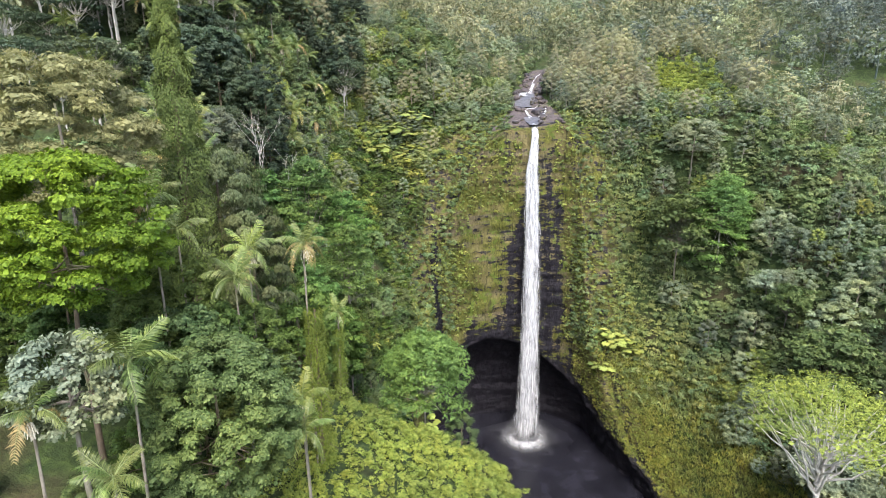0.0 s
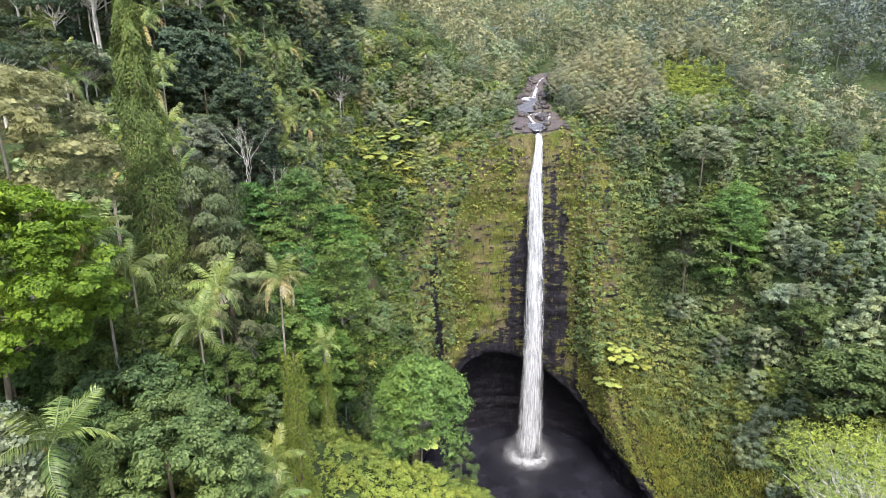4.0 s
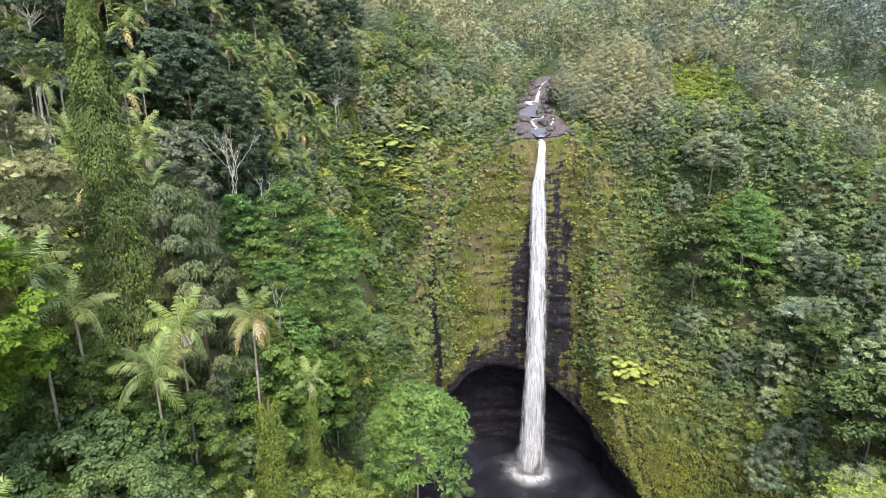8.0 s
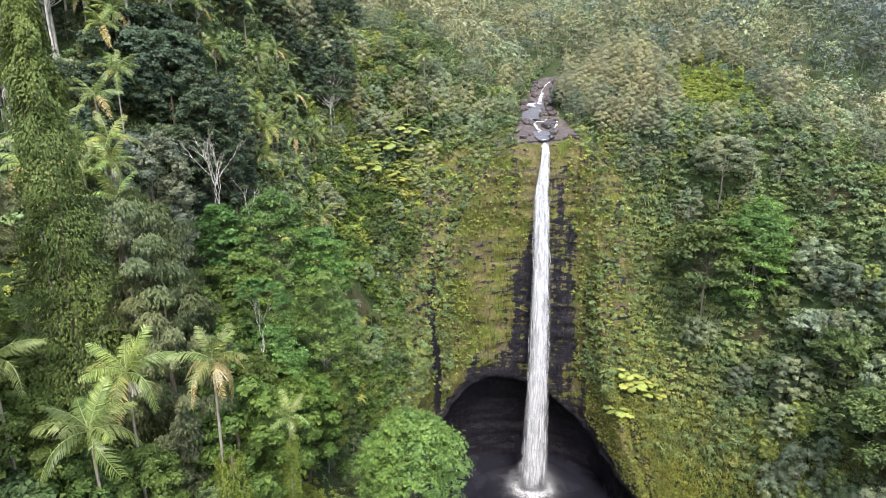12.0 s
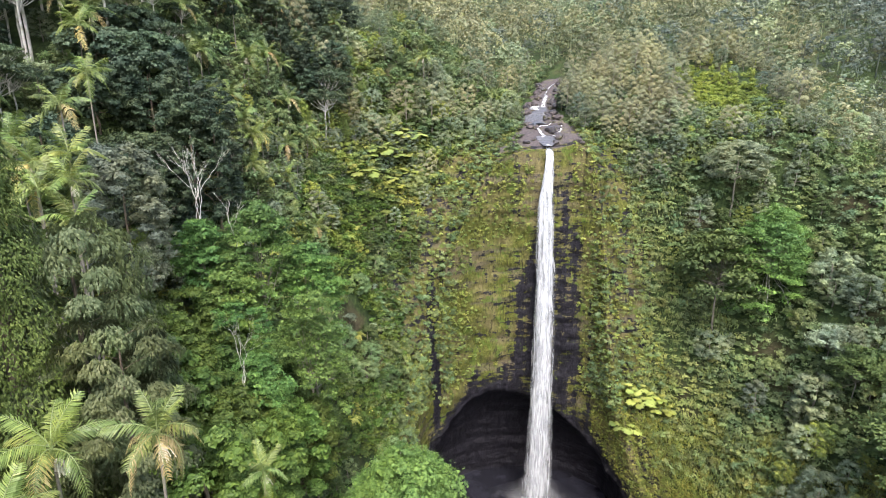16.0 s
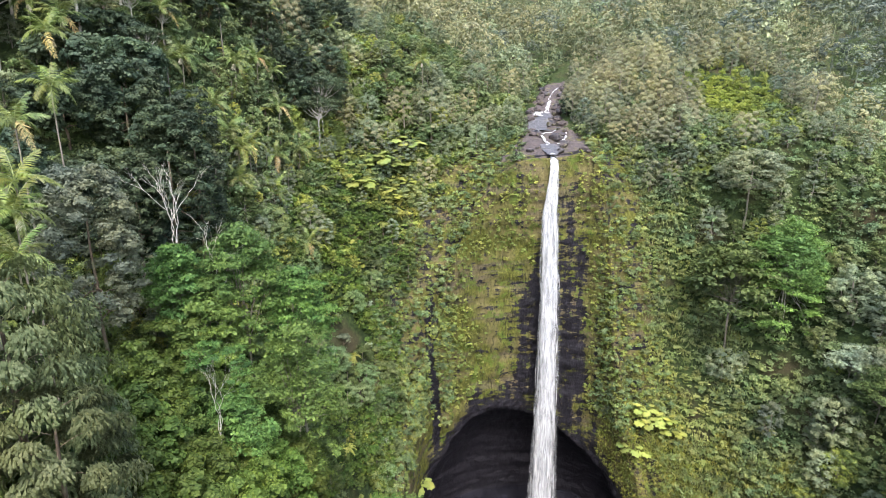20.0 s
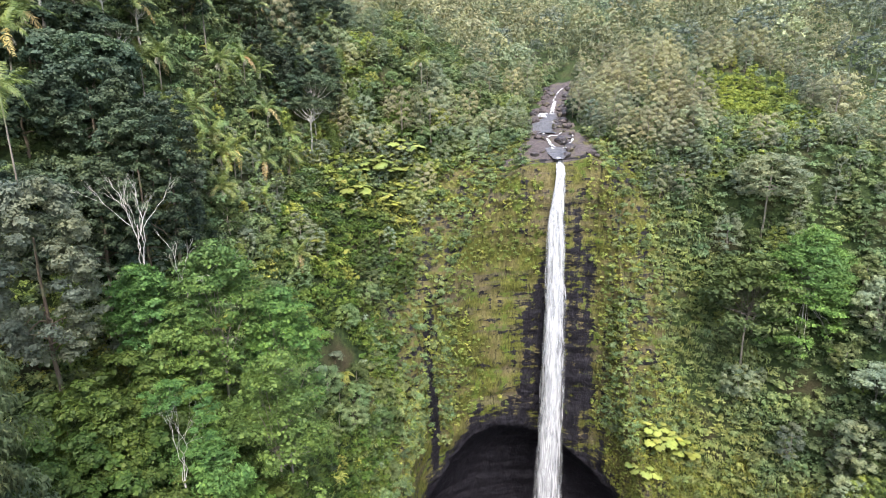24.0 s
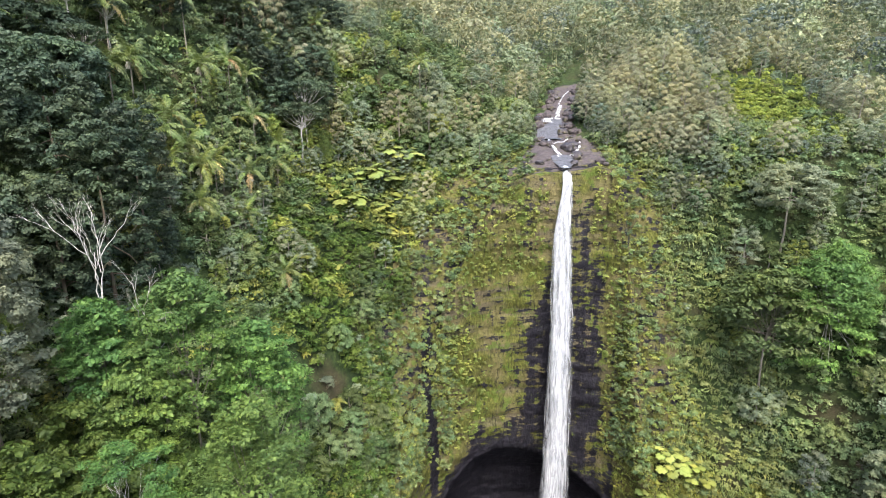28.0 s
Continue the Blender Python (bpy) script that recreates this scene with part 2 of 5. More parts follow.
def cliff_material():
    """Basalt under olive moss; wet black rock where the water runs, layered ledges and seep streaks. The same black
    also paints the shade in the cave.
    """
    m, nt, out, add = nodes_of("mossy_basalt")
    streak = noise_at(nt, add, 0.35, 6, 0.62, (1, 1, 0.12))
    fine = noise_at(nt, add, 1.6, 6, 0.7, (1, 1, 0.45))
    layer = noise_at(nt, add, 0.5, 5, 0.6, (0.35, 0.35, 1.5))
    blot = noise_at(nt, add, 0.10, 3, 0.5)
    # mask of wet rock and of the shade painted into the cave
    wet_and_shade = add("Attribute")
    wet_and_shade.attribute_name = "wet_and_shade"
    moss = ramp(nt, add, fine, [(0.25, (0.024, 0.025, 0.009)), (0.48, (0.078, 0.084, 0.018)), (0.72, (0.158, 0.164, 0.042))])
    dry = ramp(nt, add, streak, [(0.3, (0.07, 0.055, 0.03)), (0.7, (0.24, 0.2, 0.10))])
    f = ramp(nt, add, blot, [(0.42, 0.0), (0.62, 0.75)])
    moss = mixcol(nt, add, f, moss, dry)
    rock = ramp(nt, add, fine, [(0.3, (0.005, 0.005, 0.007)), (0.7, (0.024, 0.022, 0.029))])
    both = add("Math")
    both.operation = "ADD"
    nt.links.new(streak, both.inputs[0])
    nt.links.new(layer, both.inputs[1])
    plus = add("Math")
    plus.operation = "ADD"
    nt.links.new(both.outputs[0], plus.inputs[0])
    nt.links.new(wet_and_shade.outputs["Fac"], plus.inputs[1])
    half = add("Math")
    half.operation = "MULTIPLY"
    half.inputs[1].default_value = 0.5
    nt.links.new(plus.outputs[0], half.inputs[0])
    crack = noise_at(nt, add, 0.8, 5, 0.75, (0.5, 0.5, 1.0))
    lines = add("Math")
    lines.operation = "MULTIPLY_ADD"
    lines.inputs[1].default_value = 0.42
    nt.links.new(crack, lines.inputs[0])
    nt.links.new(half.outputs[0], lines.inputs[2])
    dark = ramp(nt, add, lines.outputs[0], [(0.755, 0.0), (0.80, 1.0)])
    bands = noise_at(nt, add, 0.30, 5, 0.62, (0.16, 0.16, 1.0))
    bare = ramp(nt, add, bands, [(0.52, 0.0), (0.6, 0.5)])
    stone = ramp(nt, add, fine, [(0.3, (0.035, 0.028, 0.026)), (0.7, (0.15, 0.12, 0.105))])
    moss = mixcol(nt, add, bare, moss, stone)
    tuft = noise_at(nt, add, 0.22, 5, 0.7)
    lush = ramp(nt, add, tuft, [(0.54, 0.0), (0.62, 0.8)])
    moss = mixcol(nt, add, lush, moss, (0.085, 0.125, 0.022))
    fleck = noise_at(nt, add, 0.9, 4, 0.75, (1, 1, 0.22))
    fleck = ramp(nt, add, fleck, [(0.57, 0.0), (0.63, 0.75)])
    moss = mixcol(nt, add, fleck, moss, (0.022, 0.024, 0.012))
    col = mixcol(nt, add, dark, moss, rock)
    bs = add("BsdfPrincipled")
    nt.links.new(col, bs.inputs["Base Color"])
    gl = ramp(nt, add, dark, [(0.0, 0.9), (1.0, 0.5)])
    nt.links.new(gl, bs.inputs["Roughness"])
    bs.inputs["Specular IOR Level"].default_value = 0.15
    bp = add("Bump", Strength=0.9, Distance=0.6)
    mixh = add("Math")
    mixh.operation = "ADD"
    nt.links.new(fine, mixh.inputs[0])
    nt.links.new(layer, mixh.inputs[1])
    nt.links.new(mixh.outputs[0], bp.inputs["Height"])
    nt.links.new(bp.outputs[0], bs.inputs["Normal"])
    nt.links.new(bs.outputs[0], out.inputs[0])
    return m


def stone_material(name, a, b, rough):
    m, nt, out, add = nodes_of(name)
    n = noise_at(nt, add, 1.3, 7, 0.7)
    g = noise_at(nt, add, 0.35, 3, 0.5)
    col = ramp(nt, add, n, [(0.3, a), (0.7, b)])
    f = ramp(nt, add, g, [(0.55, 0.0), (0.7, 0.55)])
    col = mixcol(nt, add, f, col, (0.10, 0.10, 0.025))
    bs = add("BsdfPrincipled", Roughness=rough)
    nt.links.new(col, bs.inputs["Base Color"])
    bp = add("Bump", Strength=0.8, Distance=0.25)
    nt.links.new(n, bp.inputs["Height"])
    nt.links.new(bp.outputs[0], bs.inputs["Normal"])
    nt.links.new(bs.outputs[0], out.inputs[0])
    return m


def pool_material():
    m, nt, out, add = nodes_of("dark_pool_water")
    n = noise_at(nt, add, 0.9, 4, 0.6)
    g = noise_at(nt, add, 0.12, 3, 0.5)
    col = ramp(nt, add, g, [(0.3, (0.007, 0.007, 0.01)), (0.7, (0.018, 0.018, 0.025))])
    bs = add("BsdfPrincipled", Roughness=0.22)
    bs.inputs["Specular IOR Level"].default_value = 0.35
    nt.links.new(col, bs.inputs["Base Color"])
    bp = add("Bump", Strength=0.35, Distance=0.3)
    nt.links.new(n, bp.inputs["Height"])
    nt.links.new(bp.outputs[0], bs.inputs["Normal"])
    nt.links.new(bs.outputs[0], out.inputs[0])
    return m


def pale_water():
    m, nt, out, add = nodes_of("pale_stream_water")
    n = noise_at(nt, add, 1.6, 4, 0.65, (1.5, 0.6, 1))
    col = ramp(nt, add, n, [(0.35, (0.03, 0.03, 0.035)), (0.68, (0.13, 0.13, 0.14))])
    bs = add("BsdfPrincipled", Roughness=0.38)
    nt.links.new(col, bs.inputs["Base Color"])
    bp = add("Bump", Strength=0.3, Distance=0.1)
    nt.links.new(n, bp.inputs["Height"])
    nt.links.new(bp.outputs[0], bs.inputs["Normal"])
    nt.links.new(bs.outputs[0], out.inputs[0])
    return m


def water_material(name, dense, lo, hi, stretch, scale):
    """White falling water: strands of foam with gaps between, thinning out at the sides (uv.x) and the ends (uv.y)."""
    m, nt, out, add = nodes_of(name)
    n = noise_at(nt, add, scale, 5, 0.6, stretch)
    uv = add("UVMap")
    sep = add("SeparateXYZ")
    nt.links.new(uv.outputs[0], sep.inputs[0])
    strand = ramp(nt, add, n, [(lo, 0.0), (hi, 1.0)])
    mul = add("Math")
    mul.operation = "MULTIPLY"
    nt.links.new(strand, mul.inputs[0])
    nt.links.new(sep.outputs[0], mul.inputs[1])
    mul2 = add("Math")
    mul2.operation = "MULTIPLY"
    mul2.use_clamp = True
    mul2.inputs[1].default_value = dense
    nt.links.new(mul.outputs[0], mul2.inputs[0])
    mul3 = add("Math")
    mul3.operation = "MULTIPLY"
    nt.links.new(mul2.outputs[0], mul3.inputs[0])
    nt.links.new(sep.outputs[1], mul3.inputs[1])
    df = add("BsdfDiffuse")
    shade = ramp(nt, add, n, [(0.3, (0.42, 0.44, 0.48)), (0.64, (0.76, 0.77, 0.79))])
    nt.links.new(shade, df.inputs[0])
    tl = add("BsdfTranslucent")
    tl.inputs[0].default_value = (0.6, 0.62, 0.65, 1)
    mw = add("MixShader")
    mw.inputs[0].default_value = 0.4
    nt.links.new(df.outputs[0], mw.inputs[1])
    nt.links.new(tl.outputs[0], mw.inputs[2])
    tp = add("BsdfTransparent")
    mx = add("MixShader")
    nt.links.new(mul3.outputs[0], mx.inputs[0])
    nt.links.new(tp.outputs[0], mx.inputs[1])
    nt.links.new(mw.outputs[0], mx.inputs[2])
    nt.links.new(mx.outputs[0], out.inputs[0])
    return m


M_GROUND = ground_material()
M_CLIFF = cliff_material()
M_STONE = stone_material("purple_brown_basalt", (0.02, 0.016, 0.017), (0.095, 0.076, 0.076), 0.8)
M_WETSTONE = stone_material("wet_black_basalt", (0.01, 0.009, 0.011), (0.06, 0.05, 0.055), 0.4)
M_POOL = pool_material()
M_PALEWATER = pale_water()
M_FALL = water_material("falling_water_core", 1.35, 0.28, 0.62, (1, 1, 0.06), 1.0)
M_VEIL = water_material("falling_water_veil", 0.9, 0.36, 0.68, (1, 1, 0.07), 1.2)
M_FOAM = water_material("foam", 2.2, 0.3, 0.62, (1, 1, 1), 1.6)
M_SPRAY = water_material("spray", 0.27, 0.3, 0.75, (1, 1, 0.5), 0.3)
M_STREAM = water_material("white_stream_water", 1.8, 0.38, 0.62, (1.6, 0.7, 1), 1.0)

# ---- the shape of the gorge ----
def smooth(a, b, v):
    t = np.clip((v - a) / (b - a), 0, 1)
    return t * t * (3 - 2 * t)


def lattice(ix, iy, seed):
    h = np.sin(ix * 127.1 + iy * 311.7 + seed * 74.7) * 43758.5453
    return h - np.floor(h)


def rough(x, y, scale, seed=0, octaves=3):
    """Smooth noise of about -1 to 1 over the plan."""
    out, amp, tot = 0.0, 1.0, 0.0
    for o in range(octaves):
        u, v = x * 2**o / scale, y * 2**o / scale
        iu, iv = np.floor(u), np.floor(v)
        fu, fv = u - iu, v - iv
        fu, fv = fu * fu * (3 - 2 * fu), fv * fv * (3 - 2 * fv)
        s = seed + 13 * o
        a = lattice(iu, iv, s) * (1 - fu) + lattice(iu + 1, iv, s) * fu
        b = lattice(iu, iv + 1, s) * (1 - fu) + lattice(iu + 1, iv + 1, s) * fu
        out = out + amp * (2 * (a * (1 - fv) + b * fv) - 1)
        tot += amp
        amp *= 0.5
    return out / tot


# The foot of the gorge walls: x, y, height of the sheer wall, slope above it, depth of the cave, height of its arch
FOOT = [
    (16, -150, 60, 0.7, 0, 0), (18, 20, 66, 0.75, 0, 0), (18, 75, 68, 0.75, 0, 0), (13, 100, 66, 0.75, 0, 0),
    (0, 118, 58, 0.8, 0, 0), (-9, 140, 40, 1.7, 0, 0), (-11, 165, 42, 2.4, 0, 0), (-9, 188, 58, 2.2, 2, 10),
    (-5, 205, 68, 2.0, 7, 19), (5, 216, 100, 1.5, 12, 34), (19, 222, 125, 0.5, 15, 40), (37, 224, 129.5, 0.3, 16, 35),
    (51, 222, 126, 0.5, 13, 25), (58, 215, 80, 2.1, 9, 19), (63, 205, 42, 2.1, 6, 14), (71, 188, 11, 1.9, 3, 7),
]
FOOT += [(81, 163, 3.5, 1.8, 0, 0), (90, 135, 3, 1.75, 0, 0), (88, 95, 8, 1.5, 0, 0), (52, 72, 55, 0.7, 0, 0), (46, 50, 62, 0.6, 0, 0), (46, -150, 60, 0.6, 0, 0)]
FOOT = np.array(FOOT, float)


def curve_through(rows, per=10):
    """A soft curve through the rows (Catmull-Rom)."""
    p = np.vstack([2 * rows[0] - rows[1], rows, 2 * rows[-1] - rows[-2]])
    out = []
    for i in range(1, len(p) - 2):
        for t in np.arange(per) / per:
            a = 2 * p[i] + (p[i + 1] - p[i - 1]) * t
            b = (2 * p[i - 1] - 5 * p[i] + 4 * p[i + 1] - p[i + 2]) * t**2
            c = (3 * p[i] - p[i - 1] - 3 * p[i + 1] + p[i + 2]) * t**3
            out.append((a + b + c) / 2)
    return np.array(out + [rows[-1]])


RIM = curve_through(FOOT)
RIM[:, 2:] = np.maximum(RIM[:, 2:], 0)
RIM_DIR = np.gradient(RIM[:, :2], axis=0)
RIM_DIR /= np.linalg.norm(RIM_DIR, axis=1)[:, None]
RIM_OUT = np.column_stack([-RIM_DIR[:, 1], RIM_DIR[:, 0]])  # away from the pool


def from_foot(x, y):
    """Distance behind the foot of the walls (negative over the pool) and the wall's numbers there."""
    x, y = np.ravel(x).astype(float), np.ravel(y).astype(float)
    best, num = np.full(len(x), 1e9), np.zeros((len(x), 4))
    sign = np.ones(len(x))
    for i in range(len(RIM) - 1):
        a, b = RIM[i], RIM[i + 1]
        ex, ey = b[0] - a[0], b[1] - a[1]
        t = np.clip(((x - a[0]) * ex + (y - a[1]) * ey) / (ex * ex + ey * ey), 0, 1)
        dx, dy = x - a[0] - t * ex, y - a[1] - t * ey
        d = np.hypot(dx, dy)
        near = d < best
        best = np.where(near, d, best)
        sign = np.where(near, np.where(-ey * dx + ex * dy > 0, 1, -1), sign)
        num[near] = a[2:] + t[near, None] * (b[2:] - a[2:])
    return best * sign, num


def stream_at(y):
    xs = np.interp(y, [200, 224, 236, 262, 290, 340, 420, 900], [36, 36, 37, 38.5, 47, 62, 80, 170])
    zs = np.interp(y, [200, 222, 226, 233, 237, 260, 264, 290, 340, 420, 900], [129.4, 129.6, 130.6, 134.2, 136.8, 139.8, 142.4, 152, 168, 192, 310])
    return xs, zs


def ground_at(x, y):
    """Height of the ground."""
    shape = np.shape(x)
    x, y = np.ravel(x).astype(float), np.ravel(y).astype(float)
    d, num = from_foot(x, y)
    wall, slope = num[:, 0], num[:, 1]
    face = -5 + (wall + 5) * smooth(0, 3, d) + slope * np.maximum(d - 2, 0)
    face = face + np.where(d > 0, smooth(2, 12, d) * 3.0 * rough(x, y, 17, 3), 0)
    left = 102 + 0.10 * np.maximum(0, -x - 20) + 1.1 * np.clip(-x - 46, 0, 16) * smooth(85, 108, y) + 50 * smooth(112, 200, y) + 0.26 * np.maximum(0, y - 205)
    right = 126 + 0.46 * np.clip(y - 212, -40, 75) + 0.27 * np.maximum(0, y - 287) + 0.05 * np.maximum(0, x - 90)
    right = right - 14 * smooth(120, 170, x) * smooth(330, 250, y)
    side = smooth(0, 80, x - stream_at(y)[0] + 40)
    top = left * (1 - side) + right * side + 4 * rough(x, y, 60, 5, 2)
    lean = 14.0
    h = np.clip(0.5 + 0.5 * (top - face) / lean, 0, 1)
    z = top * (1 - h) + face * h - lean * h * (1 - h)
    xs, zs = stream_at(y)
    off = np.abs(x - xs)
    shelf = smooth(246, 232, y)
    bed = zs + (0.35 - 0.25 * shelf) * np.maximum(0, off - 2.5) + 0.6 * np.maximum(0, off - 11 - 6 * shelf) + 0.5 * rough(x, y, 5, 9)
    up = smooth(218, 226, y)
    z = np.where((bed < z) & (y > 218), z * (1 - up) + np.minimum(z, bed) * up, z)
    z = np.where(d < 0, -8 + 2.5 * smooth(-6, 0, d), np.maximum(z, -5.5))
    return z.reshape(shape)


# ---- mesh tools ----
RNG = np.random.default_rng(7)


def mesh_of(name, verts, faces, mats, uv=None, shade=False):
    """A mesh from arrays of vertices and four-sided faces."""
    verts, faces = np.asarray(verts, np.float32), np.asarray(faces, np.int32)
    me = bpy.data.meshes.new(name)
    me.vertices.add(len(verts))
    me.vertices.foreach_set("co", verts.ravel())
    me.loops.add(faces.size)
    me.loops.foreach_set("vertex_index", faces.ravel())
    me.polygons.add(len(faces))
    me.polygons.foreach_set("loop_start", np.arange(0, faces.size, faces.shape[1], dtype=np.int32))
    me.polygons.foreach_set("use_smooth", np.full(len(faces), shade))
    if uv is not None:
        layer = me.uv_layers.new(name="UVMap")
        layer.data.foreach_set("uv", np.asarray(uv, np.float32)[faces.ravel()].ravel())
    for mat in mats if isinstance(mats, (list, tuple)) else [mats]:
        me.materials.append(mat)
    me.update(calc_edges=True)
    me.validate()
    return me


def part_of(name, mesh, parent, label=""):
    ob = new(name, mesh)
    ob.parent = parent
    return tagged(ob, label) if label else ob


def thing(name, label, category, group="", kind=""):
    return tagged(new(name), label, category, group, kind)


def grid_faces(rows, cols, wrap=False):
    c = cols if wrap else cols - 1
    i, j = np.meshgrid(np.arange(rows - 1), np.arange(c), indexing="ij")
    k = (j + 1) % cols
    return np.stack([i * cols + j, i * cols + k, (i + 1) * cols + k, (i + 1) * cols + j], -1).reshape(-1, 4)


def join(pieces):
    verts, faces, n = [], [], 0
    for v, f in pieces:
        verts.append(v)
        faces.append(f + n)
        n += len(v)
    return np.vstack(verts), np.vstack(faces)


def tube(points, radii, sides=6):
    p = np.asarray(points, float)
    t = np.gradient(p, axis=0)
    t /= np.linalg.norm(t, axis=1)[:, None] + 1e-9
    side = np.cross(t, [0.31, 0.94, 0.12])
    side /= np.linalg.norm(side, axis=1)[:, None] + 1e-9
    other = np.cross(t, side)
    a = np.arange(sides) * 2 * np.pi / sides
    r = np.asarray(radii, float)[:, None, None]
    v = p[:, None] + r * (np.cos(a)[None, :, None] * side[:, None] + np.sin(a)[None, :, None] * other[:, None])
    return v.reshape(-1, 3), grid_faces(len(p), sides, True)


def bend(a, b, sag=0.0, n=6, wobble=0.0, rng=RNG):
    """Points from a to b, bulging upwards by sag."""
    t = np.linspace(0, 1, n)[:, None]
    p = np.asarray(a, float) * (1 - t) + np.asarray(b, float) * t
    p[:, 2] += sag * np.sin(np.pi * t[:, 0])
    if wobble:
        p[1:-1] += rng.normal(0, wobble, (n - 2, 3))
    return p


def leaves(pos, normal, size, aspect=0.55, rng=RNG, along=None, curl=0.12):
    """Four-cornered leaves with a folded middle, one for each place."""
    n = len(pos)
    normal = normal / (np.linalg.norm(normal, axis=1)[:, None] + 1e-9)
    if along is None:
        along = rng.normal(size=(n, 3))
    along = along - normal * np.sum(along * normal, 1)[:, None]
    along /= np.linalg.norm(along, axis=1)[:, None] + 1e-9
    side = np.cross(normal, along)
    s = np.broadcast_to(np.asarray(size, float), (n,))[:, None]
    base, tip = pos - along * s * 0.5, pos + along * s * 0.5 - normal * s * curl
    up = normal * s * curl
    l, r = pos + side * s * aspect * 0.5 + up * 0.5, pos - side * s * aspect * 0.5 + up * 0.5
    v = np.stack([base, l, tip, r], 1).reshape(-1, 3)
    return v, np.arange(4 * n).reshape(-1, 4)


def on_blobs(blobs, per, size, up=0.25, fill=0.25, low=-0.3, aspect=0.7, rng=RNG, spread=0.26, curl=0.1, inner=14):
    """Leaves over rounded clumps (x, y, z, radius, flatness), with broad sprays of leaves in their hearts."""
    if inner:
        heart = [(x, y, z, r * 0.72, f) for x, y, z, r, f in blobs]
        r = float(np.mean([b[3] for b in blobs]))
        return join([on_blobs(heart, inner, min(r * 0.5, 2 * size), 0.35, 0.2, low, 0.9, rng, 0.3, 0.2, 0), on_blobs(blobs, per, size, up, fill, low, aspect, rng, spread, curl, 0)])
    blobs = np.asarray(blobs, float)
    w = blobs[:, 3] ** 2
    total = int(per * len(blobs))
    tuft = 10 if per >= 60 else 4 if per >= 20 else 1
    which = np.repeat(rng.choice(len(blobs), total // tuft + 1, p=w / w.sum()), tuft)[:total]
    d = np.repeat(rng.normal(size=(total // tuft + 1, 3)), tuft, 0)[:total]
    d /= np.linalg.norm(d, axis=1)[:, None]
    d[:, 2] = np.where(d[:, 2] < low, -d[:, 2], d[:, 2])
    b = blobs[which]
    far = np.repeat(rng.random((total // tuft + 1, 2)), tuft, 0)[:total]
    shell = (1 - fill * far[:, 0] ** 2) * (0.88 + 0.26 * far[:, 1] ** 2)
    pos = b[:, :3] + d * (b[:, 3] * shell)[:, None] * np.column_stack([np.ones(len(d)), np.ones(len(d)), b[:, 4]])
    if tuft > 1:
        step = rng.normal(0, 1, pos.shape) * size * (0.75 if tuft == 10 else 0.55) * (1, 1, 0.55)
        pos = pos + step
        d = d + step / size * 0.25
    nor = d * (1 - up) + np.array([0, 0, up]) + rng.normal(0, spread, d.shape) * 0.6
    return leaves(pos, nor, size * rng.uniform(0.65, 1.3, len(d)), aspect, rng, curl=curl)


# ---- kinds of plants; each stands with its foot at the origin ----
def limbs_of(top, pieces, bark, apart):
    """Limbs: each a part of its own on trees near the camera, else grown together with the trunk."""
    if apart:
        part_of("trunk", mesh_of("trunk", *pieces[0], bark, shade=True), top)
        for p in pieces[1:]:
            part_of("limb", mesh_of("limb", *p, bark, shade=True), top)
    else:
        part_of("trunk", mesh_of("trunk", *join(pieces), bark, shade=True), top)


def broad_tree(label, leaf, bark, high, wide, seed, clumps=14, per=46, size=0.7, bottom=0.25, name="broadleaf_tree", flat=0.8, aspect=0.7, apart=False, loose=0.25, inner=16, lump=(0.2, 0.32)):
    """A rounded tree: trunk, limbs and a crown of leafy clumps that starts at bottom (a share of its height)."""
    rng = np.random.default_rng(seed)
    top = thing(name, label, "tree")
    z0 = high * bottom
    zc, vr = (high + z0) / 2, (high - z0) / 2
    blobs = []
    for i in range(clumps):
        e = -0.75 + 1.7 * ((i + rng.random()) / clumps)
        a = i * 2.4 + rng.uniform(-0.4, 0.4)
        r = rng.uniform(*lump)
        rr = wide * (1 - 0.75 * r) * np.sqrt(max(0.03, 1 - e * e)) * rng.uniform(0.8, 1.1)
        blobs.append((rr * np.cos(a), rr * np.sin(a), zc + (vr - 0.6 * r * wide) * e, wide * r, flat * rng.uniform(0.75, 1.1)))
    pieces = [tube(bend((0, 0, -1.5), (rng.normal(0, 0.3), rng.normal(0, 0.3), zc + vr * 0.4), 0, 7, 0.12, rng), np.linspace(0.03, 0.008, 7) * min(high, 18) * 0.6 + 0.04, 7)]
    for b in blobs[: 14 if apart else 8]:
        pieces.append(tube(bend((0, 0, zc - vr * rng.uniform(0.2, 0.8)), b[:3], wide * 0.05, 5, wide * 0.02, rng), np.linspace(0.012, 0.003, 5) * min(high, 18) * 0.5 + 0.01, 5))
    limbs_of(top, pieces, bark, apart)
    part_of("crown", mesh_of("crown", *on_blobs(blobs, per, size, rng=rng, aspect=aspect, fill=loose, up=0.25, low=-0.45, inner=inner), leaf), top)
    return top


